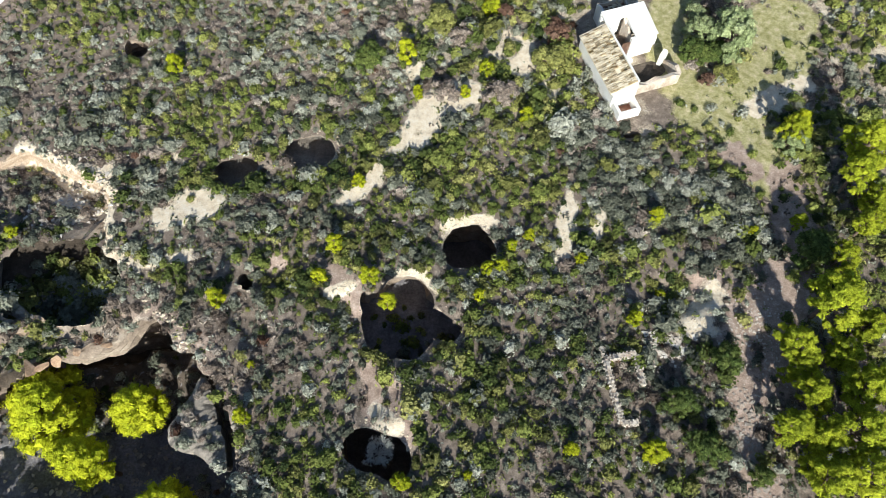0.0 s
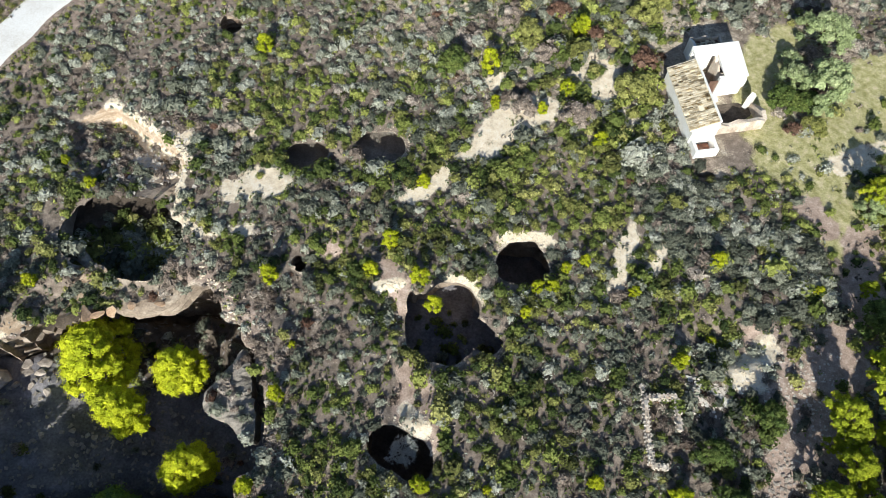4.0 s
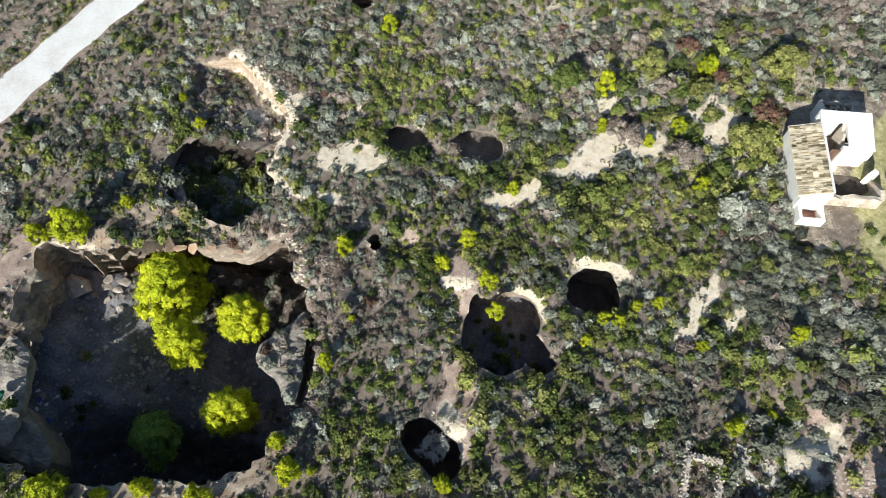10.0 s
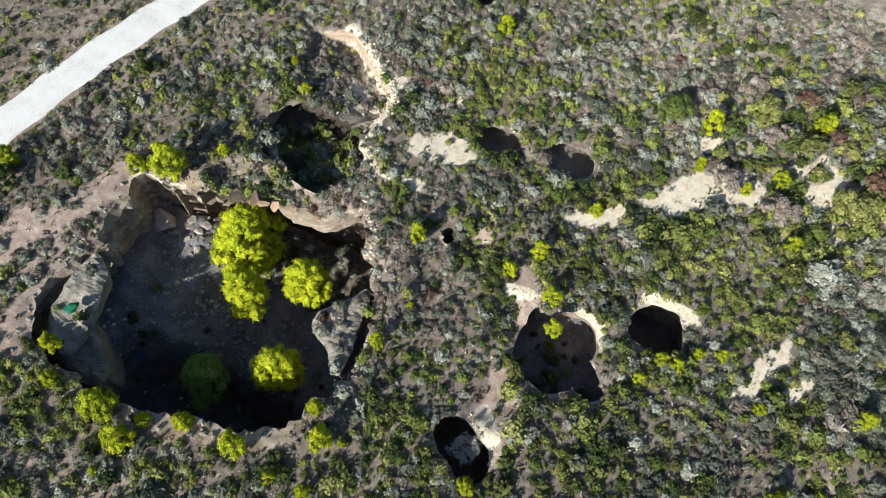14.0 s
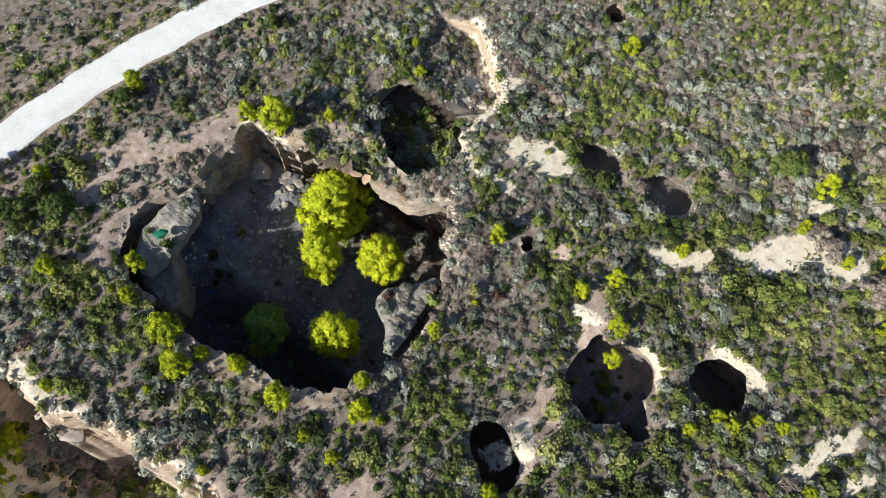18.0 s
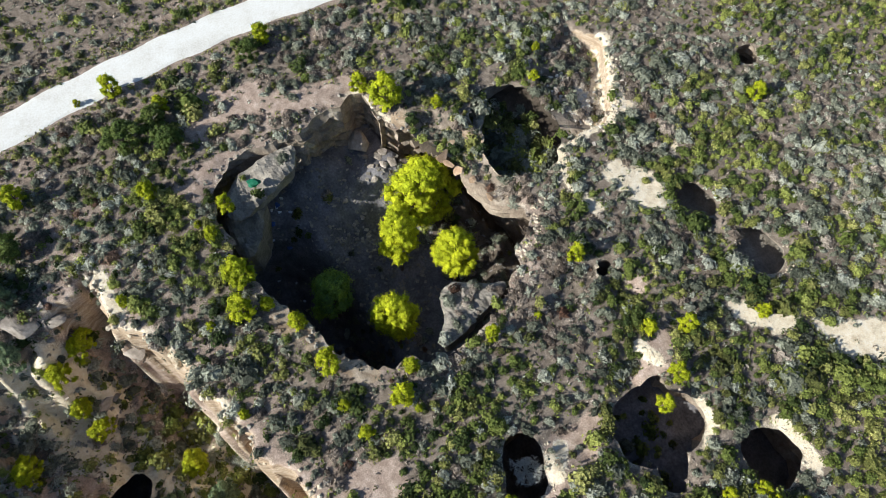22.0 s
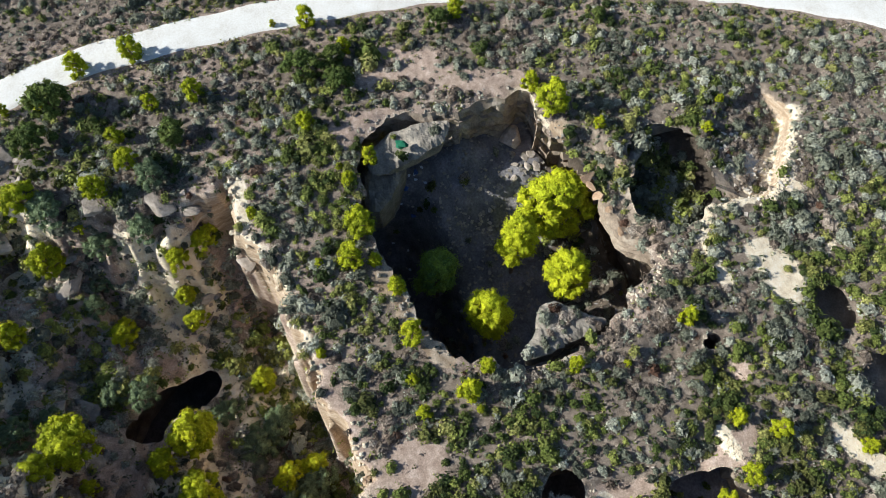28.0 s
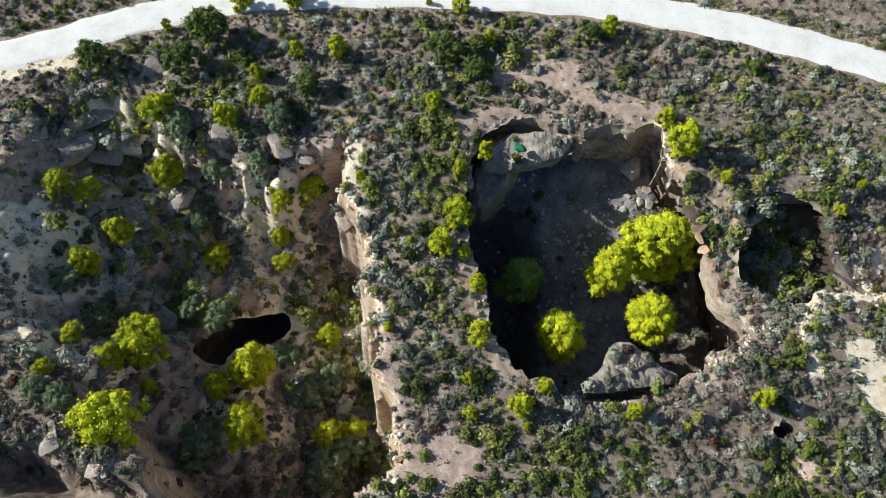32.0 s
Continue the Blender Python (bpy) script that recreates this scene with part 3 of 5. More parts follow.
ground = mesh_object("ground", np.stack([GX, GY, GZ], -1).reshape(-1, 3), quads, SOIL, attrs={k: v.ravel() for k, v in marks.items()}, smooth=True)
tagged(ground, "dry limestone scrubland with sandy and reddish bare patches", "ground", kind="structure")


def cavern(name, poly, floor, flare, label, floor_material, seed=0, step=0.45, guard=None, lean=None):
    """A collapsed cavern below a mouth in the ground: walls that lean back under the rim, and a rubble floor."""
    base = tagged(new(name), label, "sinkhole", "sinkholes in the scrub")
    px, py = np.array([p[0] for p in poly]), np.array([p[1] for p in poly])
    cx, cy = px.mean(), py.mean()
    base.location = (cx, cy, 0)
    dx, dy = px - cx, py - cy
    r, count, rings = np.hypot(dx, dy), len(poly), 16
    top = land(px, py)
    reach_ = flare if guard is None else flare * np.where(outline_distance(px, py, guard) < flare + 2, 0.45, 1.0)
    if lean is not None:  # the wall on one side slopes into the cavern instead of standing under the rim
        side = (dx * math.cos(lean[0]) + dy * math.sin(lean[0])) / r
        reach_ = reach_ * (1 - ease(0.5, 1.0, side)) - lean[1] * ease(0.5, 1.0, side)
    verts = []
    for k in range(rings):
        f = k / (rings - 1)
        out = reach_ * math.sin(min(1, f * 2.2) * math.pi / 2) - 0.05 * (k == 1) + 0.03 * (k == 0)
        out = out + (0.0 if k < 2 else 0.6) * rough(px + k * 1.9, py - k * 1.6, 2.2, 91 + seed) + (0.0 if k < 2 else 0.4) * wave(px + k * 2.3, py - k * 1.9, 0.8, 95 + seed)
        wide = 1 + out / r
        x, y = cx + dx * wide, cy + dy * wide
        z = top - 0.03 if k == 0 else top * (1 - f) + (floor(x, y) - 0.4) * f + 0.35 * (k > 1) * wave(x + k, y, 1.6, seed + 3)
        verts.append(np.stack([x - cx, y - cy, z], -1))
    v, i = np.concatenate(verts), np.arange(count)
    faces = np.concatenate([np.stack([k * count + i, k * count + (i + 1) % count, (k + 1) * count + (i + 1) % count, (k + 1) * count + i], -1) for k in range(rings - 1)])
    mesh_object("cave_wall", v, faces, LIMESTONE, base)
    reach = r.max() + flare + 1.2
    ax = np.arange(-reach, reach + step, step)
    fx, fy = np.meshgrid(ax + cx, ax + cy)
    fz = floor(fx, fy)
    n = len(ax)
    idx = np.arange(n * n).reshape(n, n)
    q = np.stack([idx[:-1, :-1], idx[:-1, 1:], idx[1:, 1:], idx[1:, :-1]], -1).reshape(-1, 4)
    q = q[outline_distance(fx.ravel()[q].mean(1), fy.ravel()[q].mean(1), poly) < flare + 1.0]
    if guard is not None:
        q = q[outline_distance(fx.ravel()[q].mean(1), fy.ravel()[q].mean(1), guard) > 0.5]
    mesh_object("cave_floor", np.stack([fx - cx, fy - cy, fz], -1).reshape(-1, 3), q, floor_material, base, smooth=True)
    return base


def level(depth, seed):
    return lambda x, y: -depth + 0.5 * rough(x, y, 2.5, seed)


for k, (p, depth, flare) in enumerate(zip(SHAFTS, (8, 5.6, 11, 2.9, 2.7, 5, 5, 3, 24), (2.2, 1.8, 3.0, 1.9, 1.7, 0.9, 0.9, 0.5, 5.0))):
    cavern("sinkhole", p, level(depth, 300 + k), flare, "dark round limestone sinkhole with an overhanging pale rim", SLAB_ROCK if k in (3, 4) else CAVE_SHADE_SOIL, k)
cavern("big_sinkhole", PIT_BIG, pit_floor, 8.0, "wide collapsed limestone sinkhole with rubble and pines inside", CAVE_SHADE_SOIL, 20, guard=PIT_SCRUB, lean=(radians(190), 0.7))
# the hollow's floor takes the earth colour that has shade put into it
cavern("scrub_sinkhole", PIT_SCRUB, scrub_floor, 5.0, "collapsed hollow with dark scrub on its floor", SHADE_EARTH, 30, guard=PIT_BIG)

# ---- gravel road ----
def road_sheet(line, half, lift, name, material, label):
    pts = [Vector((*p, 0)) for p in line]
    fine = []
    for k in range(len(pts) - 1):
        a, b, c, d = pts[max(k - 1, 0)], pts[k], pts[k + 1], pts[min(k + 2, len(pts) - 1)]
        for u in np.linspace(0, 1, 14, endpoint=False):
            fine.append(0.5 * ((2 * b) + (c - a) * u + (2 * a - 5 * b + 4 * c - d) * u**2 + (3 * b - a - 3 * c + d) * u**3))
    verts, cols = [], 13
    for k, p in enumerate(fine):
        d = (fine[min(k + 1, len(fine) - 1)] - fine[max(k - 1, 0)]).normalized()
        for j, w in enumerate(np.linspace(-1, 1, cols)):
            edge = 0.3 * math.sin(k * 0.9 + j) * (abs(w) > 0.9)
            q = p + Vector((-d.y, d.x, 0)) * (w * half + edge)
            rut = -0.04 * math.exp(-((abs(w) - 0.45) / 0.12) ** 2)
            verts.append((q.x, q.y, lift * (1 - abs(w) ** 6 * 1.6) + rut))
    verts = np.array(verts)
    verts[:, 2] += np.maximum(land(verts[:, 0], verts[:, 1]), -0.1)
    n = len(fine)
    faces = [(k * cols + j, k * cols + j + 1, (k + 1) * cols + j + 1, (k + 1) * cols + j) for k in range(n - 1) for j in range(cols - 1)]
    return tagged(mesh_object(name, verts, faces, material, smooth=True), label, "road", kind="structure")


road_sheet(ROAD, 2.5, 0.14, "road", GRAVEL, "pale compacted gravel track with worn ragged edges")


# ---- plants ----

def tuft(count, radius, height, leaf, seed, spiky=0.0, flat=0.35, ruffle=0.32):
    """Leaf clumps over an uneven dome: four-cornered leaves as arrays (count, 4, 3)."""
    r = np.random.default_rng(seed)
    a, b = r.uniform(0, 2 * math.pi, count), np.arccos(r.uniform(0.02, 1, count))
    lobes = 1 + 0.28 * np.sin(a * 3 + seed) * np.sin(b * 2) + 0.16 * np.sin(a * 7 + 2 * seed)
    depth = r.uniform(0.72, 1.08, count) * lobes
    d = np.stack([np.sin(b) * np.cos(a), np.sin(b) * np.sin(a), np.cos(b)], -1)
    c = d * depth[:, None] * np.array([radius, radius, height])
    n = d + r.normal(0, ruffle, (count, 3)) + np.array([0, 0, flat * 0.5])
    n /= np.linalg.norm(n, axis=1)[:, None]
    u = np.cross(n, r.normal(0, 1, (count, 3)))
    u /= np.linalg.norm(u, axis=1)[:, None]
    v = np.cross(n, u)
    s = leaf * r.uniform(0.6, 1.35, (count, 1))
    long = 1 + spiky
    bend = n * s * 0.35
    return np.stack([c - u * s * long - bend, c - v * s * 0.7, c + u * s * long - bend * 0.4, c + v * s * 0.7], 1)


def puff(count, radius, height, leaf, seed, spiky=0.0):
    """A tuft of leaves round a closed core, so that it shades itself."""
    t = tuft(count, radius, height, leaf, seed, spiky, ruffle=0.2)
    k = 0.78
    ring = [np.array([(math.cos(a) * s * radius * k, math.sin(a) * s * radius * k, z * height * k) for a in np.arange(4) * math.pi / 2 + seed]) for s, z in ((1.0, -0.35), (0.98, 0.3), (0.5, 0.86))]
    core = [np.stack([lo[i], lo[(i + 1) % 4], hi[(i + 1) % 4], hi[i]]) for lo, hi in zip(ring, ring[1:]) for i in range(4)] + [ring[2]]
    return np.concatenate([t, np.array(core)])


def shrub(count, leaf, seed, tall=1.0, spiky=0.0, lumps=9):
    """A bush about 1 in radius: small leaf clumps over the lumps of a closed core."""
    r = np.random.default_rng(seed)
    la, lb = r.uniform(0, 2 * math.pi, lumps), np.arccos(r.uniform(0.1, 1, lumps))
    centre = np.stack([np.sin(lb) * np.cos(la), np.sin(lb) * np.sin(la), np.cos(lb)], -1)
    depth = r.uniform(0.16, 0.42, lumps)
    wide = 1 + 0.22 * r.normal(0, 1, 2)

    def skin(a, b):
        d = np.stack([np.sin(b) * np.cos(a), np.sin(b) * np.sin(a), np.cos(b)], -1)
        near = np.exp(-((1 - d @ centre.T) / 0.10)) * depth
        rad = 0.62 + near.max(-1) + 0.07 * np.sin(a * 5 + seed)
        return d * rad[..., None] * np.array([wide[0], wide[1], tall * 0.95])

    ring = [skin(np.arange(5) * 1.2566 + seed, np.full(5, b)) * 0.84 for b in (1.62, 1.0, 0.3)]
    core = [np.stack([lo[k], lo[(k + 1) % 5], hi[(k + 1) % 5], hi[k]]) for lo, hi in zip(ring, ring[1:]) for k in range(5)] + [ring[2][:4]]
    a, b = r.uniform(0, 2 * math.pi, count), np.arccos(r.uniform(0.02, 1, count))
    c = skin(a, b) * r.uniform(0.86, 1.08, (count, 1))
    n = c / np.linalg.norm(c, axis=1)[:, None] + r.normal(0, 0.3, (count, 3)) + np.array([0, 0, 0.25])
    n /= np.linalg.norm(n, axis=1)[:, None]
    u = np.cross(n, r.normal(0, 1, (count, 3)))
    u /= np.linalg.norm(u, axis=1)[:, None]
    v = np.cross(n, u)
    k = leaf * r.uniform(0.6, 1.35, (count, 1))
    bend = n * k * 0.3
    leaves = np.stack([c - u * k * (1 + spiky) - bend, c - v * k * 0.8, c + u * k * (1 + spiky) - bend, c + v * k * 0.8], 1)
    return np.concatenate([np.array(core), leaves])


def visible_land(count_step, seed):
    """Scattered spots over the land that the camera sweeps."""
    r = np.random.default_rng(seed)
    gx, gy = np.meshgrid(np.arange(-78, 56, count_step), np.arange(-64, 78, count_step))
    x, y = (gx + r.uniform(-0.6, 0.6, gx.shape) * count_step).ravel(), (gy + r.uniform(-0.6, 0.6, gy.shape) * count_step).ravel()
    turn, dist = np.degrees(np.arctan2(-x, y)), np.hypot(x, y)
    keep = (turn > -100) & ((turn < 180) | (x < 0)) & (dist > 0.5) & (dist < 88) & ~((turn < -45) & (dist > 76)) & ~((turn > 148) & (dist > 68)) & ~((y < -8) & (x > -1)) & ~((x > 10) & (y < 2))
    return x[keep], y[keep]


def bareness(x, y):
    ragged_ = 1.0 * rough(x, y, 2.6, 81) + 0.4 * rough(x, y, 0.9, 85, 2)
    k = np.zeros(x.shape)
    for kind, line, half in BARE:
        k = np.maximum(k, {"grass": 0.8, "red": 0.82}.get(kind, 0.93) * ease(half * 1.1 + 0.4, half * 0.7, along(x, y, line) + ragged_ * min(1, half)))
    return k


def joined_plants(name, material, label, spots, templates, category="scrub"):
    """Many plants in one mesh: spots are x, y, z, size, turn, tone."""
    vs, tones = [], []
    order = np.random.default_rng(3).integers(0, len(templates), len(spots))
    for k, t in enumerate(templates):
        s = spots[order == k]
        if not len(s):
            continue
        c, si = np.cos(s[:, 4])[:, None, None], np.sin(s[:, 4])[:, None, None]
        q = t[None] * s[:, 3][:, None, None, None]
        x, y = q[..., 0] * c - q[..., 1] * si, q[..., 0] * si + q[..., 1] * c
        vs.append(np.stack([x + s[:, 0][:, None, None], y + s[:, 1][:, None, None], q[..., 2] + s[:, 2][:, None, None]], -1).reshape(-1, 3))
        tones.append(np.repeat(s[:, 5], t.shape[0] * 4))
    v = np.concatenate(vs)
    ob = mesh_object(name, v, np.arange(len(v)).reshape(-1, 4), material, attrs={"tone": np.concatenate(tones)})
    return tagged(ob, label, category, kind="stuff")


def scatter():
    x, y = visible_land(0.74, 11)
    z = land(x, y)
    r = np.random.default_rng(12)
    n = len(x)
    pit = inside(x, y, PIT_BIG)
    scrub = inside(x, y, PIT_SCRUB)
    rav = inside(x, y, RAVINE)
    holes = np.min([inside(x, y, p) for p in SHAFTS], axis=0)
    road = along(x, y, ROAD)
    z = np.where(scrub < 0, scrub_floor(x, y), np.where(pit < 0, pit_floor(x, y), z))
    slope = np.hypot(land(x + 0.4, y) - land(x - 0.4, y), land(x, y + 0.4) - land(x, y - 0.4)) / 0.8
    want = 1.0 - bareness(x, y)
    want -= (0.25 * ease(0.0, -0.4, rough(x, y, 6, 101, 3)) + 0.15 * ease(0.0, -0.3, rough(x, y, 2.6, 181, 2))) * (road > 5)
    want = want * (1 - 0.22 * ease(42, 50, y + 2 * rough(x, y, 5, 161)) * ease(-15, -3, x))
    want = np.where((road < 11) & (road > 3.2), want * 0.75, want)
    want = np.where(rav < 0.5, 0.2 + 0.5 * ease(-0.2, 0.25, rough(x, y, 5, 103, 3)) + 0.4 * ease(11, 6, along(x, y, CLIFF)), want)
    want = np.where(x < -67.5, want * 0.45, want)
    dry_edge = np.maximum(ease(9, 3, along(x, y, CLIFF)), ease(4.5, 0.8, pit)) * (rav > 0)
    want = want * (1 - 0.22 * dry_edge)
    want = np.where((slope > 1.3) & ((rav > 0) | (slope > 5)), 0.2, want)
    deck = np.minimum(inside(x, y, PIT_SLAB), inside(x, y, PIT_SHELF))
    z = np.where(inside(x, y, PIT_SLAB) < -0.2, -0.55, np.where(inside(x, y, PIT_SHELF) < -0.2, -1.3, z))
    want = np.where(along(x, y, RIDGE) < 2.4, 0.95, want)
    want = np.where((pit < 0.3) & (along(x, y, RIDGE) > 2.4), np.where((pit < 0.2) & (along(x, y, PIT_BANK) < 6.5), 1.0, np.where((pit < -1) & (inside(x, y, PIT_THICKET) < 0), 0.55, 0.04)), want)
    want = np.where(deck < -0.2, np.where(x < -35, 0.15, 0.75), want)
    want = np.where(scrub < 0.2, 0.98 * (scrub < -0.2), want)
    ledge = inside(x, y, SCRUB_SHELF) < -0.2
    z, want = np.where(ledge, -1.1, z), np.where(ledge, 0.6, want)
    want = np.where(road > 3.0, want, 0)
    house = inside(x, y, HOUSE_PLOT)
    heart = inside(x, y, SHAFTS[1]) < -0.2
    z, want = np.where(heart, -5.6 + 0.5 * rough(x, y, 2.5, 301), z), np.where(heart, 0.5, want)
    keep = (r.uniform(0, 1, n) < want) & ((holes > 0.3) | heart) & (road > 3.0) & (house > 0.2)
    x, y, z, dry_edge = x[keep], y[keep], z[keep], dry_edge[keep]
    n = len(x)
    dist = np.hypot(x, y)
    tall = inside(x, y, TALL_SCRUB) < 0
    size = (0.36 + 0.52 * r.uniform(0, 1, n) ** 2.0) * (1.05 + 0.55 * np.clip(rough(x, y, 3.4, 171, 2), -0.6, 1)) * np.where(inside(x, y, PIT_SCRUB) < 0, 1.6, 1.0) * np.where(tall, 1.45, 1 + 0.4 * ease(40, 52, y) * ease(-12, 2, x)) * np.where(inside(x, y, RAVINE) < -0.5, 1.25, 1.0) * (1 + 0.35 * (r.uniform(0, 1, n) > 0.88)) * (1 - 0.25 * ease(45, 80, dist))
    zone = rough(x, y, 16, 111, 3)
    pick = zone * 0.8 + 0.25 * (inside(x, y, RAVINE) < 0) + 0.3 * dry_edge + 0.45 * rough(x, y, 3.6, 191, 2) + r.normal(0.10, 0.27, n) + 0.3 * ease(-40, -52, x) + 0.02 * ease(0, 20, x) + 0.22 * ease(42, 52, y) * ease(-15, 0, x) + 0.16 * ease(28, 14, y) * ease(-10, 2, x)
    tone = np.clip(0.45 + 0.22 * (inside(x, y, RAVINE) < -1) + 0.12 * ease(32, 46, y) - 0.1 * ease(32, 18, y) * ease(-22, -12, x) + 0.34 * rough(x, y, 3.2, 121, 2) + r.normal(0, 0.33, n), 0, 1)
    spots = np.stack([x, y, z - 0.06, size, r.uniform(0, 6.28, n), tone], -1)
    leafy = [shrub(62, 0.165, k, 1.3, 0.0, 14) for k in range(7)]
    grey = [shrub(56, 0.155, 20 + k, 1.15, 0.25, 16) for k in range(7)]
    twig = [shrub(54, 0.12, 40 + k, 0.7, 1.2, 14) for k in range(5)]
    pick = np.where(tall, 0.33 + 0.17 * r.normal(0, 1, n), pick)
    pick = np.where(inside(x, y, PIT_SCRUB) < 0, 0.2 + 0.25 * r.normal(0, 1, n), pick)
    a, b, c = pick < 0.13, (pick >= 0.13) & (pick < 0.52), pick >= 0.52
    olive = a & (r.uniform(0, 1, n) < 0.36)
    silver = [shrub(150, 0.105, 80 + k, 0.9, 0.3, 20) for k in range(4)]
    joined_plants("silver_scrub", CISTUS, "tall silvery grey-green scrub beside the farmhouse", spots[b & tall], silver)
    b = b & ~tall
    joined_plants("evergreen_scrub", MAQUIS, "dense dark green evergreen scrub over the ground", spots[a & ~olive], leafy)
    joined_plants("olive_scrub", BROOM, "olive green low scrub between the evergreen bushes", spots[olive], leafy)
    joined_plants("grey_scrub", CISTUS, "grey green cistus and lavender scrub", spots[b], grey)
    rust = c & (r.uniform(0, 1, n) < 0.03 + 0.5 * ease(9, 4, np.hypot(x - 9, y - 56)))
    c = c & ~rust
    joined_plants("rusty_scrub", RUST, "rust brown dried bushes in the scrub", spots[rust], twig)
    joined_plants("dry_scrub", DRY, "brownish dry leafless scrub and twigs", spots[c], twig)
    # low tufts and dead stems between the bushes
    x, y = visible_land(0.8, 31)
    bare = bareness(x, y)
    ok = (along(x, y, ROAD) > 2.4) & (np.min([inside(x, y, p) for p in MOUTHS], axis=0) > 0.25) & (r.uniform(0, 1, len(x)) < np.where(bare > 0.5, 0.2, 0.8)) & (inside(x, y, HOUSE_PLOT) > 0)
    x, y = x[ok], y[ok]
    n = len(x)
    spots = np.stack([x, y, land(x, y) - 0.02, r.uniform(0.18, 0.5, n), r.uniform(0, 6.28, n), r.uniform(0, 1, n)], -1)
    low = [tuft(10, 1.0, 0.7, 0.28, 60 + k, 0.6) for k in range(3)]
    vx, vy = visible_land(0.5, 37)
    side = along(vx, vy, ROAD) + 0.5 * rough(vx, vy, 3, 131)
    edge = (side > 2.6) & (side < 4.2 - 1.0 * (vx > -61)) & (r.uniform(0, 1, len(vx)) < 0.7)
    vx, vy = vx[edge], vy[edge]
    verge = np.stack([vx, vy, land(vx, vy) - 0.02, r.uniform(0.2, 0.45, len(vx)), r.uniform(0, 6.28, len(vx)), r.uniform(0.3, 1, len(vx))], -1)
    joined_plants("verge_grass", BROOM, "yellow green grass and weeds along the gravel road", verge, low, "grass")
    kind = r.uniform(0, 1, n) + 0.25 * (rough(x, y, 9, 141, 2))
    joined_plants("green_tufts", MAQUIS, "small dark green seedlings and tufts between bushes", spots[kind < 0.42], low, "tufts")
    joined_plants("low_tufts", CISTUS, "small grey green tufts between bushes", spots[(kind >= 0.42) & (kind < 0.7)], low, "tufts")
    joined_plants("dry_tufts", DRY, "small dry brown grass tufts and stems", spots[kind >= 0.7], low, "tufts")


PIT_THICKET = [(-31.0, 3.0), (-24.0, 8.5), (-19.0, 5.0), (-25.0, -2.5), (-30.0, -2.5)]
TALL_SCRUB = [(10.0, 43.5), (17.0, 46.0), (21.0, 42.0), (31.0, 36.0), (33.0, 29.0), (24.0, 27.0), (15.0, 33.0)]
HOUSE_PLOT = [(14.4, 56.0), (18.0, 62.5), (22.0, 64.0), (26.0, 61.0), (27.0, 50.0), (22.0, 43.5), (18.0, 44.0)]
scatter()


# ---- trees ----
NEAR_HOUSE = [(28.5, 49.5, 1.0), (30.9, 60.0, 1.5), (30.6, 50.1, 1.4), (2.6, 61.8, 1.4), (6.2, 47.1, 1.9), (11.9, 51.8, 2.3), (12.6, 55.7, 1.8), (1.9, 55.1, 1.6), (13.1, 63.3, 2.4), (6.9, 58.8, 1.3), (0.2, 47.5, 1.6), (-0.2, 57.7, 1.9)]
YOUNG_A = [(-29.1, 50.7, 1.0), (-4.1, 52.5, 1.2), (2.3, 47.4, 0.6), (-2.7, 47.3, 0.5), (4.6, 50.5, 0.8), (8.6, 44.3, 0.8), (-8.4, 36.4, 0.7), (-10.3, 29.3, 0.9), (-11.5, 25.9, 0.8), (-6.9, 25.9, 0.9), (-5.1, 23.5, 0.9), (-20.7, 23.6, 0.9), (6.6, 29.4, 0.6), (8.3, 30.4, 0.6), (4.2, 27.1, 0.7), (5.5, 27.2, 0.7), (3.4, 24.3, 0.6), (13.1, 27.9, 0.6), (20.6, 32.3, 0.9), (20.4, 24.7, 0.5), (17.3, 21.8, 0.8), (29.9, 30.9, 0.5), (17.7, 10.1, 1.1), (10.8, 10.3, 0.7), (-3.3, 7.6, 0.8), (-16.9, 17.5, 0.4), (2.1, 8.2, 0.4), (5.4, 59.1, 1.1), (36.4, 42.9, 1.3), (42.3, 34.5, 0.8)]
YOUNG_B = [(-45.3, 14.5, 1.9), (-48.6, 12.8, 1.0), (-40.4, -4.8, 0.9), (-37.7, -7.0, 0.8), (-39.4, -7.9, 0.4), (-32.1, -5.9, 1.6), (-28.8, -6.7, 1.3), (-28.5, -4.5, 0.7), (-25.7, -2.6, 0.9), (-20.8, -1.4, 1.2), (-17.5, 5.1, 0.8), (-15.3, 3.4, 1.1), (-13.8, 4.2, 0.4), (-17.1, 12.9, 0.8), (-16.7, -1.5, 0.6), (-42.7, 19.3, 0.7), (-41.5, 30.5, 0.6), (-45.1, 32.7, 0.5), (-2.8, 47.8, 0.6), (-59.5, 5.4, 1.1), (-59.2, -11.6, 1.1), (-59.3, -15.5, 0.4), (-55.7, -30.8, 1.4), (-54.0, -36.4, 1.3), (-49.7, -23.5, 1.1), (-48.7, -28.0, 0.9), (-55.1, -7.4, 0.9), (-44.9, -11.4, 1.0), (-48.6, -39.3, 0.8), (-44.5, -31.0, 0.9)]
YOUNG_C = [(-28.6, -9.8, 0.5), (-13.8, -0.7, 0.7), (-19.7, -9.6, 0.5), (-34.5, -16.5, 0.6), (-48.7, -43.4, 0.6)]
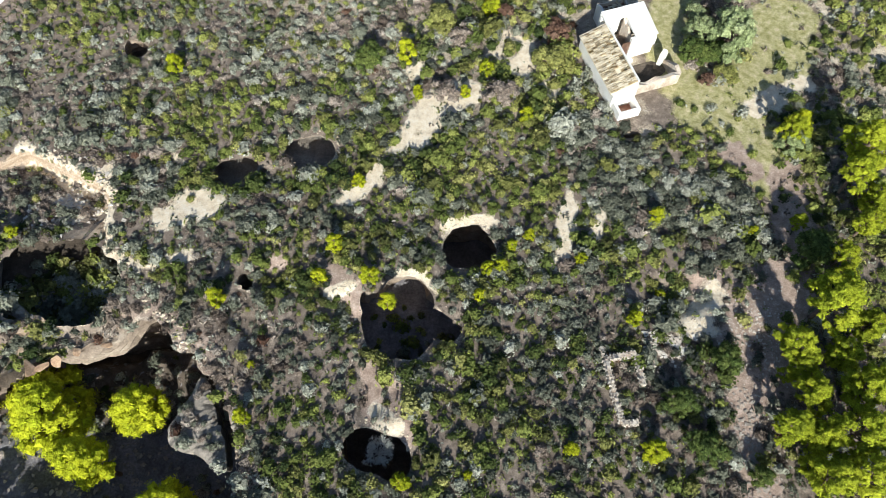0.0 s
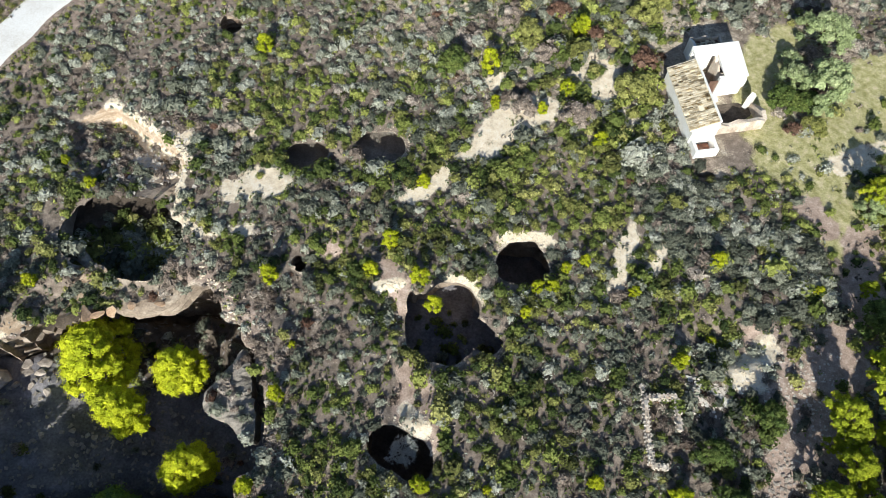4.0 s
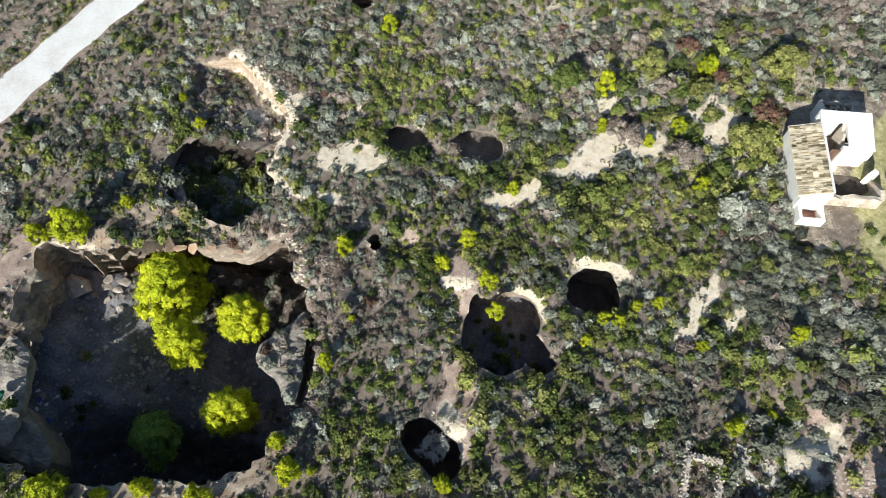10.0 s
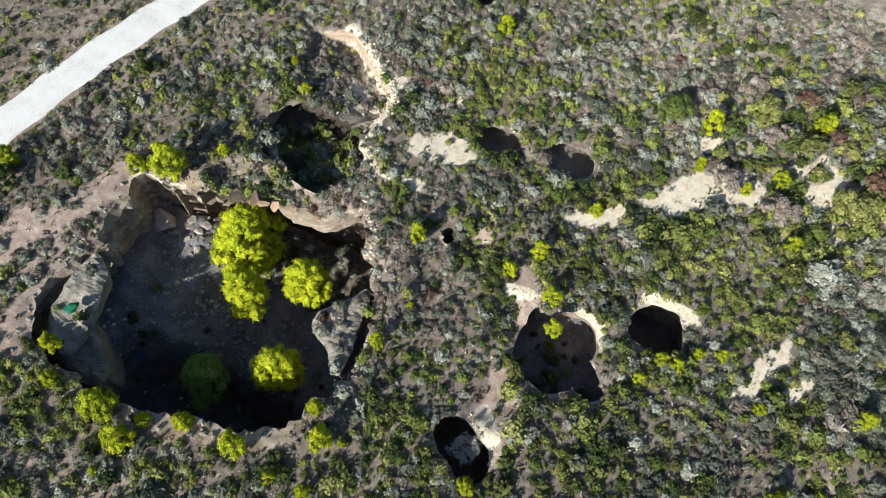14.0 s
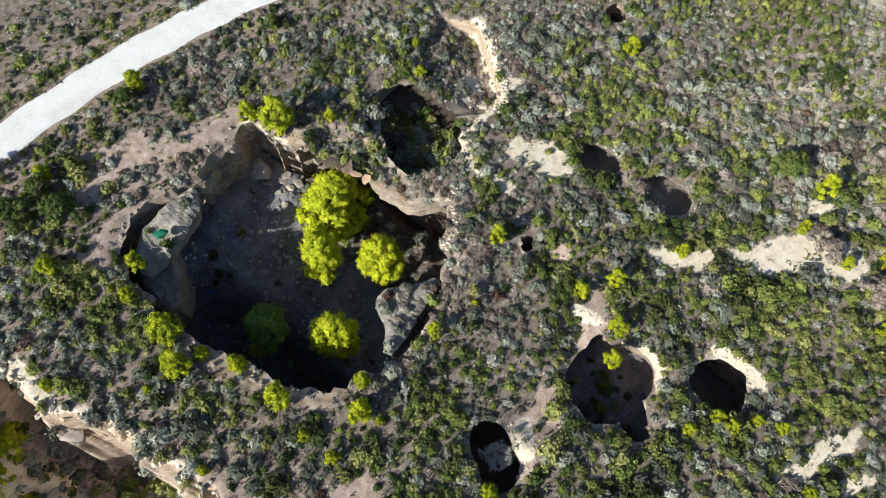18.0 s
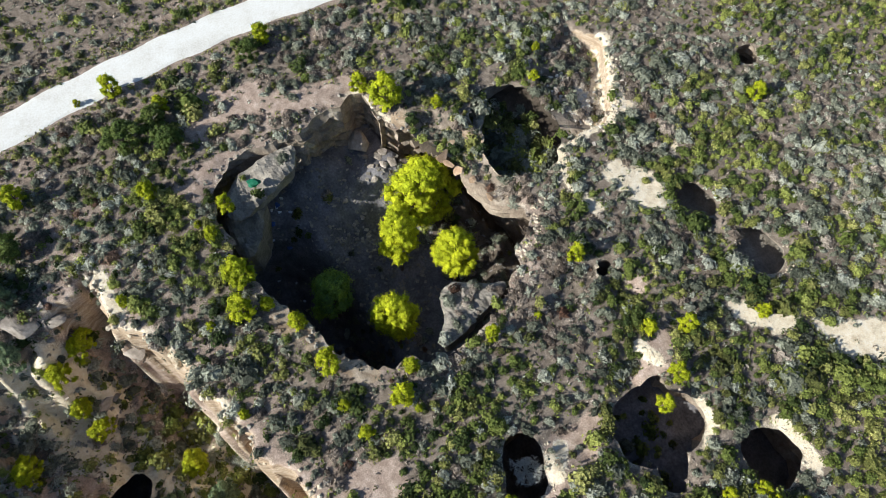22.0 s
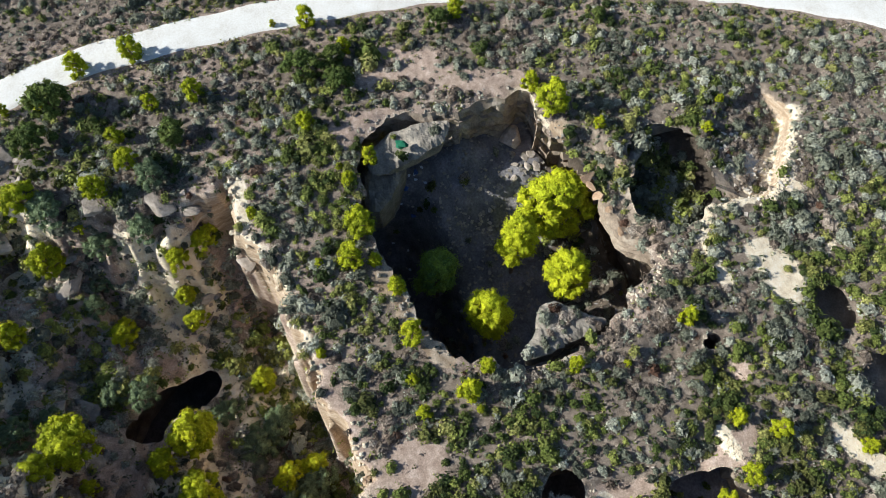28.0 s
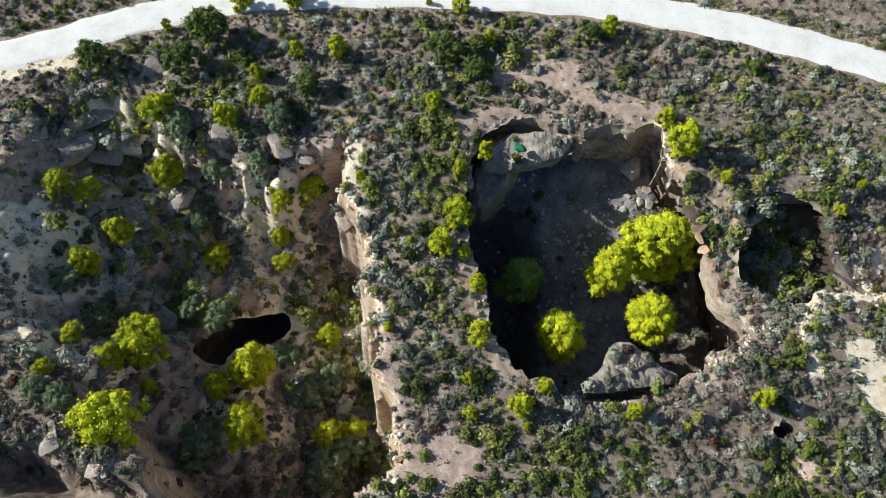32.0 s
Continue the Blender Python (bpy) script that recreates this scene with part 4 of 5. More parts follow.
BUSHES = [(24.9, 17.9, 1.7), (21.8, 10.4, 1.7), (20.3, 14.3, 1.5), (27.2, 52.4, 1.9), (29.4, 52.5, 1.7), (34.4, 28.4, 2.3), (26.2, 8.2, 1.1), (-8.1, 51.8, 2.0), (-58.1, 3.5, 1.4), (-58.0, 21.8, 1.0), (-44.3, -25.1, 1.7), (-44.1, -39.3, 2.2), (-48.6, -38.1, 2.5), (-52.1, -11.9, 2.2), (-50.0, -7.8, 1.7), (-42.0, -48.6, 2.0), (-53.6, -8.6, 1.6)]
RAVINE_PINES = [(-37.5, -39.7, 2.0), (-37.9, -32.0, 1.5), (-40.8, -29.1, 1.3), (-35.5, -34.6, 0.7), (-33.1, -38.6, 2.0), (-34.8, -22.8, 1.6), (-32.7, -25.3, 1.4), (-30.9, -26.1, 1.3), (-28.7, -25.4, 1.3), (-26.8, -32.1, 1.6), (-25.4, -40.9, 1.7), (-27.8, -47.4, 1.7), (-28.3, -45.1, 1.5), (-21.3, -42.8, 1.8), (-13.4, -39.6, 1.2), (-14.7, -33.8, 2.7), (-11.9, -35.2, 1.8), (-9.2, -38.4, 0.9), (-6.3, -30.7, 2.9), (-15.8, -24.0, 2.8), (-9.7, -22.4, 2.4), (-13.1, -26.6, 1.5), (-22.1, -18.3, 1.7), (-11.6, -15.1, 1.5), (-12.8, -12.8, 1.5), (-8.4, -28.2, 0.8), (-10.8, -31.9, 0.9)]
RAVINE_BUSHES = [(-39.3, -26.8, 1.6), (-32.3, -34.7, 1.4), (-15.5, -18.4, 2.3), (-10.6, -12.6, 2.2), (-7.9, -14.1, 2.2), (-20.2, -32.1, 1.4), (-7.0, -26.4, 2.5), (-18.9, -43.8, 1.7), (-15.9, -39.5, 1.8), (-6.9, -35.3, 1.4), (-7.2, -38.0, 1.3), (-18.7, -21.8, 1.6), (-17.7, -37.6, 1.3), (-17.3, -16.5, 1.9), (-20.0, -29.0, 1.7), (-36.6, -37.2, 2.0), (-34.2, -32.9, 1.6), (-34.4, -27.7, 1.6), (-29.3, -34.7, 1.3)]
PALE_TREES = [(31.4, 54.1, 3.0), (32.1, 62.5, 2.8), (28.6, 55.8, 1.8), (28.5, 58.6, 1.4), (35.4, 40.5, 1.6)]
GROVE = [(33.7, 22.3, 2.6), (40.9, 38.5, 2.3), (39.5, 35.5, 1.9), (39.7, 30.6, 1.5), (36.8, 27.5, 1.3), (30.4, 18.8, 1.9), (30.9, 17.2, 1.3), (34.0, 17.7, 1.7), (30.8, 14.6, 1.7), (34.6, 14.7, 2.2), (28.6, 11.8, 1.7), (30.8, 10.9, 1.8), (33.6, 11.1, 2.3), (30.7, 7.8, 2.0), (33.6, 7.8, 2.2), (36.9, 20.5, 1.7), (35.1, 41.2, 1.4), (36.7, 25.9, 1.0), (33.9, 31.4, 0.9), (40.9, 33.0, 1.6), (29.8, 16.5, 0.9), (29.8, 9.0, 1.2)]
SINK_PINES = [(-37.4, 15.0, 4.5), (-32.4, 10.0, 2.7), (-24.6, 6.2, 2.7), (-28.0, 14.5, 2.6)]
SHADE_PINES = [(-32.0, 1.5, 2.8)]


def crown_leaves(blobs, count, leaf, seed):
    """Needle clumps round a set of blobs (x, y, z, radius, height), with a tone for each blob."""
    leaves, tones = [], []
    r = np.random.default_rng(seed)
    for k, (x, y, z, rad, hi) in enumerate(blobs):
        t = puff(count, rad, hi, leaf, seed * 31 + k, 0.25)
        t = t + np.array([x, y, z])
        leaves.append(t)
        tones.append(np.full(t.shape[0] * 4, r.uniform(0.28, 0.72)))
    return np.concatenate(leaves), np.concatenate(tones)


def stem(bm, a, b, r0, r1, sides=7):
    """A tapered limb from a to b."""
    a, b = Vector(a), Vector(b)
    turn = (b - a).to_track_quat("Z", "Y").to_matrix().to_4x4()
    bmesh.ops.create_cone(bm, cap_ends=True, segments=sides, radius1=r0, radius2=r1, depth=(b - a).length, matrix=Matrix.Translation((a + b) / 2) @ turn)


def make_tree(name, seed, tall, blobs_n, per_blob, leaf, material, label, category, group, flat=0.75, low=0.25, rads=(0.24, 0.42), tower=False):
    """A tree with a crown of radius about 1: tapered trunk, limbs and a crown of uneven blobs with gaps."""
    r = np.random.default_rng(seed)
    top = tagged(new(name), label, category, group)
    bm = bmesh.new()
    lean = r.uniform(-0.08, 0.08, 2)
    stem(bm, (0, 0, -0.3), (lean[0], lean[1], tall * 0.45), 0.10, 0.075)
    stem(bm, (lean[0], lean[1], tall * 0.43), (lean[0] * 2, lean[1] * 2, tall * 0.92), 0.075, 0.02)
    blobs = []
    for k in range(blobs_n):
        a, f = k * 2.4 + r.uniform(-0.5, 0.5), (k + 0.5) / blobs_n
        ring = math.sqrt(f) * (0.72 + 0.42 - rads[1]) * (1 + 0.24 * math.sin(2 * a + seed) + 0.14 * math.sin(5 * a + 2 * seed))
        z = tall * (low + (1 - low) * (1 - 0.75 * f * f)) - 0.25 * r.uniform(0, 1)
        rad = r.uniform(*rads)
        if tower:  # a tall pointed crown of lobes in uneven storeys
            h = ((k + r.uniform(0.2, 0.8)) / blobs_n) ** 1.15
            prof = min(1.0, 0.62 + 1.1 * h) * (1 - h**2.4) ** 0.55 + 0.06
            ring = prof * math.sqrt(r.uniform(0.25, 1.0)) * (1 - rads[1] * 0.75) * (1 + 0.16 * math.sin(2 * a + seed) + 0.14 * math.sin(9 * h + seed))
            z = tall * (low + (1 - low) * h)
        blobs.append((ring * math.cos(a), ring * math.sin(a), z - rad * 0.5, rad, rad * flat))
        if k % 2 == 0:
            stem(bm, (lean[0], lean[1], z * 0.62), (ring * math.cos(a) * 0.85, ring * math.sin(a) * 0.85, z - 0.1), 0.035, 0.012, 5)
    part("trunk", bm, BARK, top)
    q, tones = crown_leaves(blobs, per_blob, leaf, seed)
    mesh_object("crown", q.reshape(-1, 3), np.arange(q.shape[0] * 4).reshape(-1, 4), material, top, attrs={"tone": tones})
    return top


def place(kinds, spots, base=land, sink=0.05):
    """Copies of the kinds at spots (x, y, crown radius)."""
    r = np.random.default_rng(len(spots))
    z = base(np.array([s[0] for s in spots]), np.array([s[1] for s in spots]))
    for k, ((x, y, size), h) in enumerate(zip(spots, z)):
        ob = copy_thing(kinds[k % len(kinds)], Matrix())
        ob.matrix_basis = pose(x, y, float(h) - sink, 0, 0, r.uniform(0, 360)) @ Matrix.Diagonal((size, size, size * r.uniform(0.9, 1.15), 1))


def retire(kinds):
    for top in kinds:
        for o in (*top.children_recursive, top):
            bpy.data.objects.remove(o)


young = [make_tree("young_pine", 400 + k, 2.1, 28, 40, 0.06, PINE, "young bright yellow-green pine in the scrub", "pine tree", "young pines", 0.8, 0.14, (0.22, 0.36), True) for k in range(5)]
for group_ in (YOUNG_A, YOUNG_B, YOUNG_C):
    place(young, [(x, y, 1.18 * q) for x, y, q in group_])
bushes = [make_tree("evergreen_bush", 430 + k, 1.5, 34, 70, 0.05, PINE_DARK, "rounded dark green evergreen bush above the scrub", "bush", "tall bushes", 0.8, 0.2, (0.18, 0.34)) for k in range(3)]
place(bushes, BUSHES)
light_ = make_tree("pale_green_tree", 436, 1.5, 44, 80, 0.042, PALE_TREE, "rounded pale green tree beside the clearing", "tree", "trees by the clearing", 0.8, 0.2, (0.16, 0.3))
place([light_], PALE_TREES)
shady = [make_tree("ravine_bush", 440 + k, 1.4, 40, 70, 0.046, RAVINE_LEAF, "blue-green bush on the shady ravine slope", "bush", "bushes in the ravine", 0.8, 0.2, (0.16, 0.3)) for k in range(2)]
place(shady, RAVINE_BUSHES)
slope_pines = [make_tree("ravine_pine", 445 + k, 2.1, 60, 64, 0.04, PINE, "pine on the ravine slope with a sunlit yellow-green top", "pine tree", "pines in the ravine", 0.75, 0.3, (0.15, 0.29), k == 1) for k in range(3)]
place(slope_pines, RAVINE_PINES)
grove = [make_tree("grove_pine", 450 + k, 3.0, 60, 64, 0.042, PINE_GROVE, "tall yellow-green pine in a dense grove", "pine tree", "pine grove", 0.75, 0.4, (0.15, 0.29), k % 2 == 1) for k in range(4)]
place(grove, GROVE)
# pines that stand on the floor of the big sinkhole
cave_pines = [make_tree("sinkhole_pine", 470 + k, (2.75, 4.5, 4.4)[k], (210, 110, 110)[k], (84, 80, 80)[k], (0.019, 0.026, 0.026)[k], PINE, "tall sunlit pine rising from the sinkhole floor", "pine tree", "pines in the sinkhole", 0.75, (0.35, 0.52, 0.52)[k], (0.11, 0.22) if k == 0 else (0.16, 0.29), True) for k in range(3)]
def deep_floor(x, y):
    return -13.4 + 0 * x


place(cave_pines, SINK_PINES[:3], deep_floor)
place(cave_pines[1:2], SINK_PINES[3:], deep_floor)
earth = np.stack(np.meshgrid(np.arange(-45, -17, 0.4), np.arange(6, 25, 0.4)), -1)
ez = pit_floor(earth[..., 0], earth[..., 1]) + 0.08
m_, n_ = ez.shape
idx = np.arange(m_ * n_).reshape(m_, n_)
eq = np.stack([idx[:-1, :-1], idx[:-1, 1:], idx[1:, 1:], idx[1:, :-1]], -1).reshape(-1, 4)
eq = eq[along(earth[..., 0].ravel()[eq].mean(1), earth[..., 1].ravel()[eq].mean(1), PIT_BANK) + wave(*[earth[..., i].ravel()[eq].mean(1) for i in (0, 1)], 1.5, 7) < 5.6]
pit_ = bpy.data.objects["big_sinkhole"]
mesh_object("earth_bank", np.concatenate([earth, ez[..., None]], -1).reshape(-1, 3) - np.array(pit_.location), eq, SHADE_EARTH, pit_, "brown earth bank below the rim, darkened to stand for shade", smooth=True)
dark_pine = [make_tree("shaded_pine", 480, 3.0, 60, 80, 0.034, PINE_SHADE, "pine half in shade on the sinkhole floor, shade coloured into its needles", "pine tree", "pines in the sinkhole", 0.7, 0.55)]
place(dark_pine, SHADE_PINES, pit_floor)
brown = [make_tree("dry_bush", 490 + k, 1.1, 26, 50, 0.07, (RUST, DRY, BROOM)[k], ("rust brown dried bush near the farmhouse", "grey brown leafless bush near the farmhouse", "rounded olive yellow bush near the farmhouse")[k], "bush", "bushes near the farmhouse", 0.8, 0.2, (0.2, 0.36)) for k in range(3)]
for k in range(3):
    place(brown[k:k + 1], NEAR_HOUSE[k::3])
retire(brown + [light_] + young + bushes + shady + slope_pines + grove + cave_pines + dark_pine)


def dead_tree(x, y, z, size, lift, seed):
    """A bleached bare tree, seen from above as a spray of pale twigs."""
    r = np.random.default_rng(seed)
    top = thing("bare_fig_tree", (x, y, z), "pale bleached bare fig tree growing up a sinkhole shaft", "tree")
    bm = bmesh.new()
    stem(bm, (0, 0, -0.3), (0, 0, lift + size * 1.2), 0.16, 0.10)
    part("trunk", bm, DEADWOOD, top)
    for k in range(26):
        bm = bmesh.new()
        a, out = k * 2.4 + r.uniform(-0.3, 0.3), size * r.uniform(0.35, 0.85)
        p0 = Vector((0, 0, lift + size * r.uniform(0.7, 1.2)))
        p1 = Vector((math.cos(a) * out * 0.55, math.sin(a) * out * 0.55, lift + size * r.uniform(1.3, 1.7)))
        stem(bm, p0, p1, 0.04, 0.026, 4)
        for _ in range(7):
            a2 = a + r.uniform(-1.2, 1.2)
            p2 = p1 + Vector((math.cos(a2), math.sin(a2), r.uniform(0.1, 0.8))) * out * r.uniform(0.2, 0.55)
            stem(bm, p1, p2, 0.024, 0.016, 3)
            for _ in range(6):
                a3 = a2 + r.uniform(-1.5, 1.5)
                p3 = p2 + Vector((math.cos(a3), math.sin(a3), r.uniform(0.0, 0.7))) * r.uniform(0.12, 0.34)
                stem(bm, p2, p3, 0.02, 0.012, 3)
        part("branch", bm, DEADWOOD, top)


dead_tree(-5.6, 10.5, -10.9, 1.75, 6.0, 5)


# ---- rocks ----
def rock_mesh(name, seed, size, flat=0.7, cuts=2, material=BOULDER):
    bm = bmesh.new()
    bmesh.ops.create_icosphere(bm, subdivisions=cuts, radius=1)
    r = np.random.default_rng(seed)
    planes = [(Vector(r.normal(0, 1, 3)).normalized(), r.uniform(0.38, 0.72)) for _ in range(14)]
    for v in bm.verts:
        for n_, d in planes:
            over = v.co.dot(n_) - d
            if over > 0:
                v.co -= n_ * over
        v.co = Vector((v.co.x * size[0], v.co.y * size[1], v.co.z * size[2]))
    me = bpy.data.meshes.new(name)
    bm.to_mesh(me)
    bm.free()
    me.materials.append(material)
    return me


TAN_ROCKS = [rock_mesh("rock", 540 + k, (1, 1, 0.7), cuts=3, material=TAN_ROCK) for k in range(4)]
ROCKS = [rock_mesh("rock", 500 + k, (1, 1, 0.7), cuts=3) for k in range(6)]
STONES = [rock_mesh("stone", 520 + k, (1, 0.8, 0.65), cuts=1, material=RUBBLE) for k in range(6)]


def boulder(x, y, z, sx, sy, sz, yaw, k, label, tilt=0.0, meshes=ROCKS):
    ob = new("boulder", meshes[k % len(meshes)])
    ob.matrix_basis = pose(x, y, z, tilt, 0, yaw) @ Matrix.Diagonal((sx, sy, sz, 1))
    return tagged(ob, label, "boulder", "fallen rocks")


def slab(name, poly, top, thick, tilt, label, seed, material=SLAB_ROCK):
    """A broken rock shelf: an uneven top with undercut sides."""
    px, py = np.array([p[0] for p in poly]), np.array([p[1] for p in poly])
    cx, cy = px.mean(), py.mean()
    x, y = np.meshgrid(np.arange(px.min() - 0.6, px.max() + 0.6, 0.3), np.arange(py.min() - 0.6, py.max() + 0.6, 0.3))
    d = inside(x, y, poly)
    gx, gy = (inside(x + 0.02, y, poly) - d) / 0.02, (inside(x, y + 0.02, poly) - d) / 0.02
    near = np.abs(d) < 0.2
    x, y = np.where(near, x - d * gx, x), np.where(near, y - d * gy, y)
    z = top + tilt[0] * (x - cx) + tilt[1] * (y - cy) + 0.38 * rough(x, y, 1.9, seed) + 0.14 * wave(x, y, 0.5, seed + 9) - 0.3 * ease(-0.5, 0.0, d)
    n = x.size
    idx = np.arange(n).reshape(x.shape)
    q = np.stack([idx[:-1, :-1], idx[:-1, 1:], idx[1:, 1:], idx[1:, :-1]], -1).reshape(-1, 4)
    q = q[inside(x.ravel()[q].mean(1), y.ravel()[q].mean(1), poly) < -0.03]
    count = collections.Counter(tuple(sorted(e)) for f in q.tolist() for e in zip(f, f[1:] + f[:1]))
    sides = [(a, n + a, n + b, b) for f in q.tolist() for a, b in zip(f, f[1:] + f[:1]) if count[tuple(sorted((a, b)))] == 1]
    v = np.stack([x - cx, y - cy, z], -1).reshape(-1, 3)
    low = np.stack([(x - cx) * 0.9, (y - cy) * 0.9, z * 0 + top - thick], -1).reshape(-1, 3)
    ob = mesh_object(name, np.concatenate([v, low]), np.concatenate([q, np.array(sides), q[:, ::-1] + n]), material)
    ob.location = (cx, cy, 0)
    return tagged(ob, label, "rock slab", "fallen rocks")


slab("cracked_slab", jagged(PIT_SLAB, 0.5, 0.35, 240), -0.6, 3.0, (0.03, -0.02), "tilted slab split off the sinkhole rim by a dark crack", 41)
slab("ledge_slab", jagged(SCRUB_SHELF, 0.5, 0.4, 247), -1.1, 1.8, (0.0, 0.0), "grey rock ledge sunk below the rim of the scrub hollow", 44)
slab("ledge_slab", jagged(LOW_SHELF, 0.5, 0.4, 243), -4.2, 5.5, (-0.3, 0.1), "grey sloping rock below the sunken ledge", 46)
slab("ledge_slab", jagged(PIT_SHELF, 0.5, 0.4, 245), -1.5, 1.8, (-0.22, 0.05), "grey rock ledge sunk below the sinkhole rim", 43)
boulder(-45.9, 11.3, float(pit_floor(np.array(-45.9), np.array(11.3))) + 0.5, 2.1, 1.8, 1.4, 20, 0, "large angular tan boulder with a reddish broken face")
for k, (x, y, s) in enumerate([(-43.8, 12.1, 0.9), (-42.3, 12.4, 0.7), (-42.6, 11.0, 0.6), (-43.9, 12.9, 0.8), (-42.3, 13.5, 0.8), (-44.2, 10.8, 0.6), (-41.2, 10.8, 0.6), (-40.8, 13.7, 0.7), (-38.2, 7.9, 0.5), (-36.5, 7.8, 0.5), (-37.9, 6.8, 0.4), (-40.6, 6.9, 0.5), (-40.0, 11.3, 0.6), (-41.1, 5.0, 0.4)]):
    boulder(x, y, float(pit_floor(np.array(x), np.array(y))) + 0.2 * s, s, s * 0.8, s * 0.6, k * 47, k + 1, "angular fallen limestone block on the sinkhole floor")
for k, (x, y, s) in enumerate([(-35.7, 17.5, 0.5), (-34.8, 18.2, 0.7), (-33.4, 19.0, 0.6), (-36.9, 17.2, 0.8), (-31.0, 19.9, 0.5)]):
    boulder(x, y, ground_z(x, y) - 0.12, s * (1.7 - 0.3 * (k % 3)), s * (0.8 + 0.25 * (k % 2)), s * (0.3 + 0.1 * (k % 3)), 25 + k * 37, k, "orange tan broken rock on the ridge between two sinkholes", 10, TAN_ROCKS)
RAVINE_ROCKS = [(-31.7, -37.4, 2.1), (-33.8, -47.0, 2.2), (-35.4, -44.5, 1.9), (-37.0, -47.5, 1.9), (-33.1, -48.9, 2.2), (-23.2, -35.3, 1.4), (-31.0, -24.8, 1.5), (-31.9, -18.3, 1.2), (-18.7, -35.0, 1.8), (-18.8, -37.6, 1.4), (-36.9, -32.6, 1.2), (-36.8, -25.8, 1.4), (-36.1, -23.5, 1.2), (-3.2, -30.4, 1.3), (-3.6, -34.9, 1.2), (-27.4, -45.4, 1.3), (-41.7, -39.8, 1.4), (-42.7, -42.7, 1.5), (-13.2, -33.1, 1.4), (-6.2, -23.7, 1.1)]
rr = np.random.default_rng(61)
for k, (x, y, s) in enumerate(RAVINE_ROCKS):
    boulder(x, y, ground_z(x, y) - 0.1 * s, s * 1.5, s * 1.15, s * 0.8, k * 53, k, "weathered grey limestone outcrop on the ravine slope", 8)
    for _ in range(3):
        a_, q_ = rr.uniform(0, 6.28), s * rr.uniform(0.28, 0.5)
        u_, v_ = x + math.cos(a_) * s * 1.2, y + math.sin(a_) * s * 1.1
        boulder(u_, v_, ground_z(u_, v_) + 0.1 * q_, q_ * 1.2, q_, q_ * 0.8, rr.uniform(0, 360), k + 2, "broken limestone block beside a larger outcrop", rr.uniform(-15, 15))


def stone_field(name, label, centre, spread, count, size, seed, ground_fn=land, material=RUBBLE):
    """Loose stones in one mesh."""
    r = np.random.default_rng(seed)
    x, y = r.normal(centre[0], spread[0], count), r.normal(centre[1], spread[1], count)
    if ground_fn is land:
        clear = np.min([inside(x, y, p) for p in MOUTHS], axis=0) > 0.3
        x, y = x[clear], y[clear]
    count = len(x)
    z, s = ground_fn(x, y), r.uniform(0.4, 1.4, count) * size
    cube = np.array([(a, b, c) for c in (-0.6, 0.6) for b in (-1, 1) for a in (-1, 1)], float)
    quad_ = np.array([(0, 1, 3, 2), (4, 6, 7, 5), (0, 4, 5, 1), (2, 3, 7, 6), (0, 2, 6, 4), (1, 5, 7, 3)])
    v = cube[None] * s[:, None, None] * r.uniform(0.5, 1.0, (count, 8, 1)) * np.array([1.2, 0.9, 0.7])
    a = r.uniform(0, 6.28, count)
    c, q = np.cos(a)[:, None], np.sin(a)[:, None]
    v = np.stack([v[..., 0] * c - v[..., 1] * q + x[:, None], v[..., 0] * q + v[..., 1] * c + y[:, None], v[..., 2] + (z + 0.25 * s)[:, None]], -1)
    f = (quad_[None] + np.arange(count)[:, None, None] * 8).reshape(-1, 4)
    return tagged(mesh_object(name, v.reshape(-1, 3), f, material), label, "stones", kind="stuff")


stone_field("rubble_heap", "heap of pale loose building stones", (20.6, 19.4), (1.5, 0.7), 420, 0.13, 1)
stone_field("path_stones", "pale stones scattered along the path", (26.3, 11.0), (1.2, 2.6), 420, 0.11, 2)
stone_field("path_gravel", "reddish pale stones beside the path", (28.5, 21.0), (2.0, 2.4), 420, 0.08, 3)
stone_field("cave_rubble", "brown rubble over the sinkhole floor", (-36.0, 8.0), (6.5, 6.0), 800, 0.17, 4, pit_floor, SLAB_ROCK)
stone_field("ravine_rubble", "brown rubble over the ravine slope", (-28.0, -32.0), (7.0, 9.0), 900, 0.16, 5, land, BOULDER)
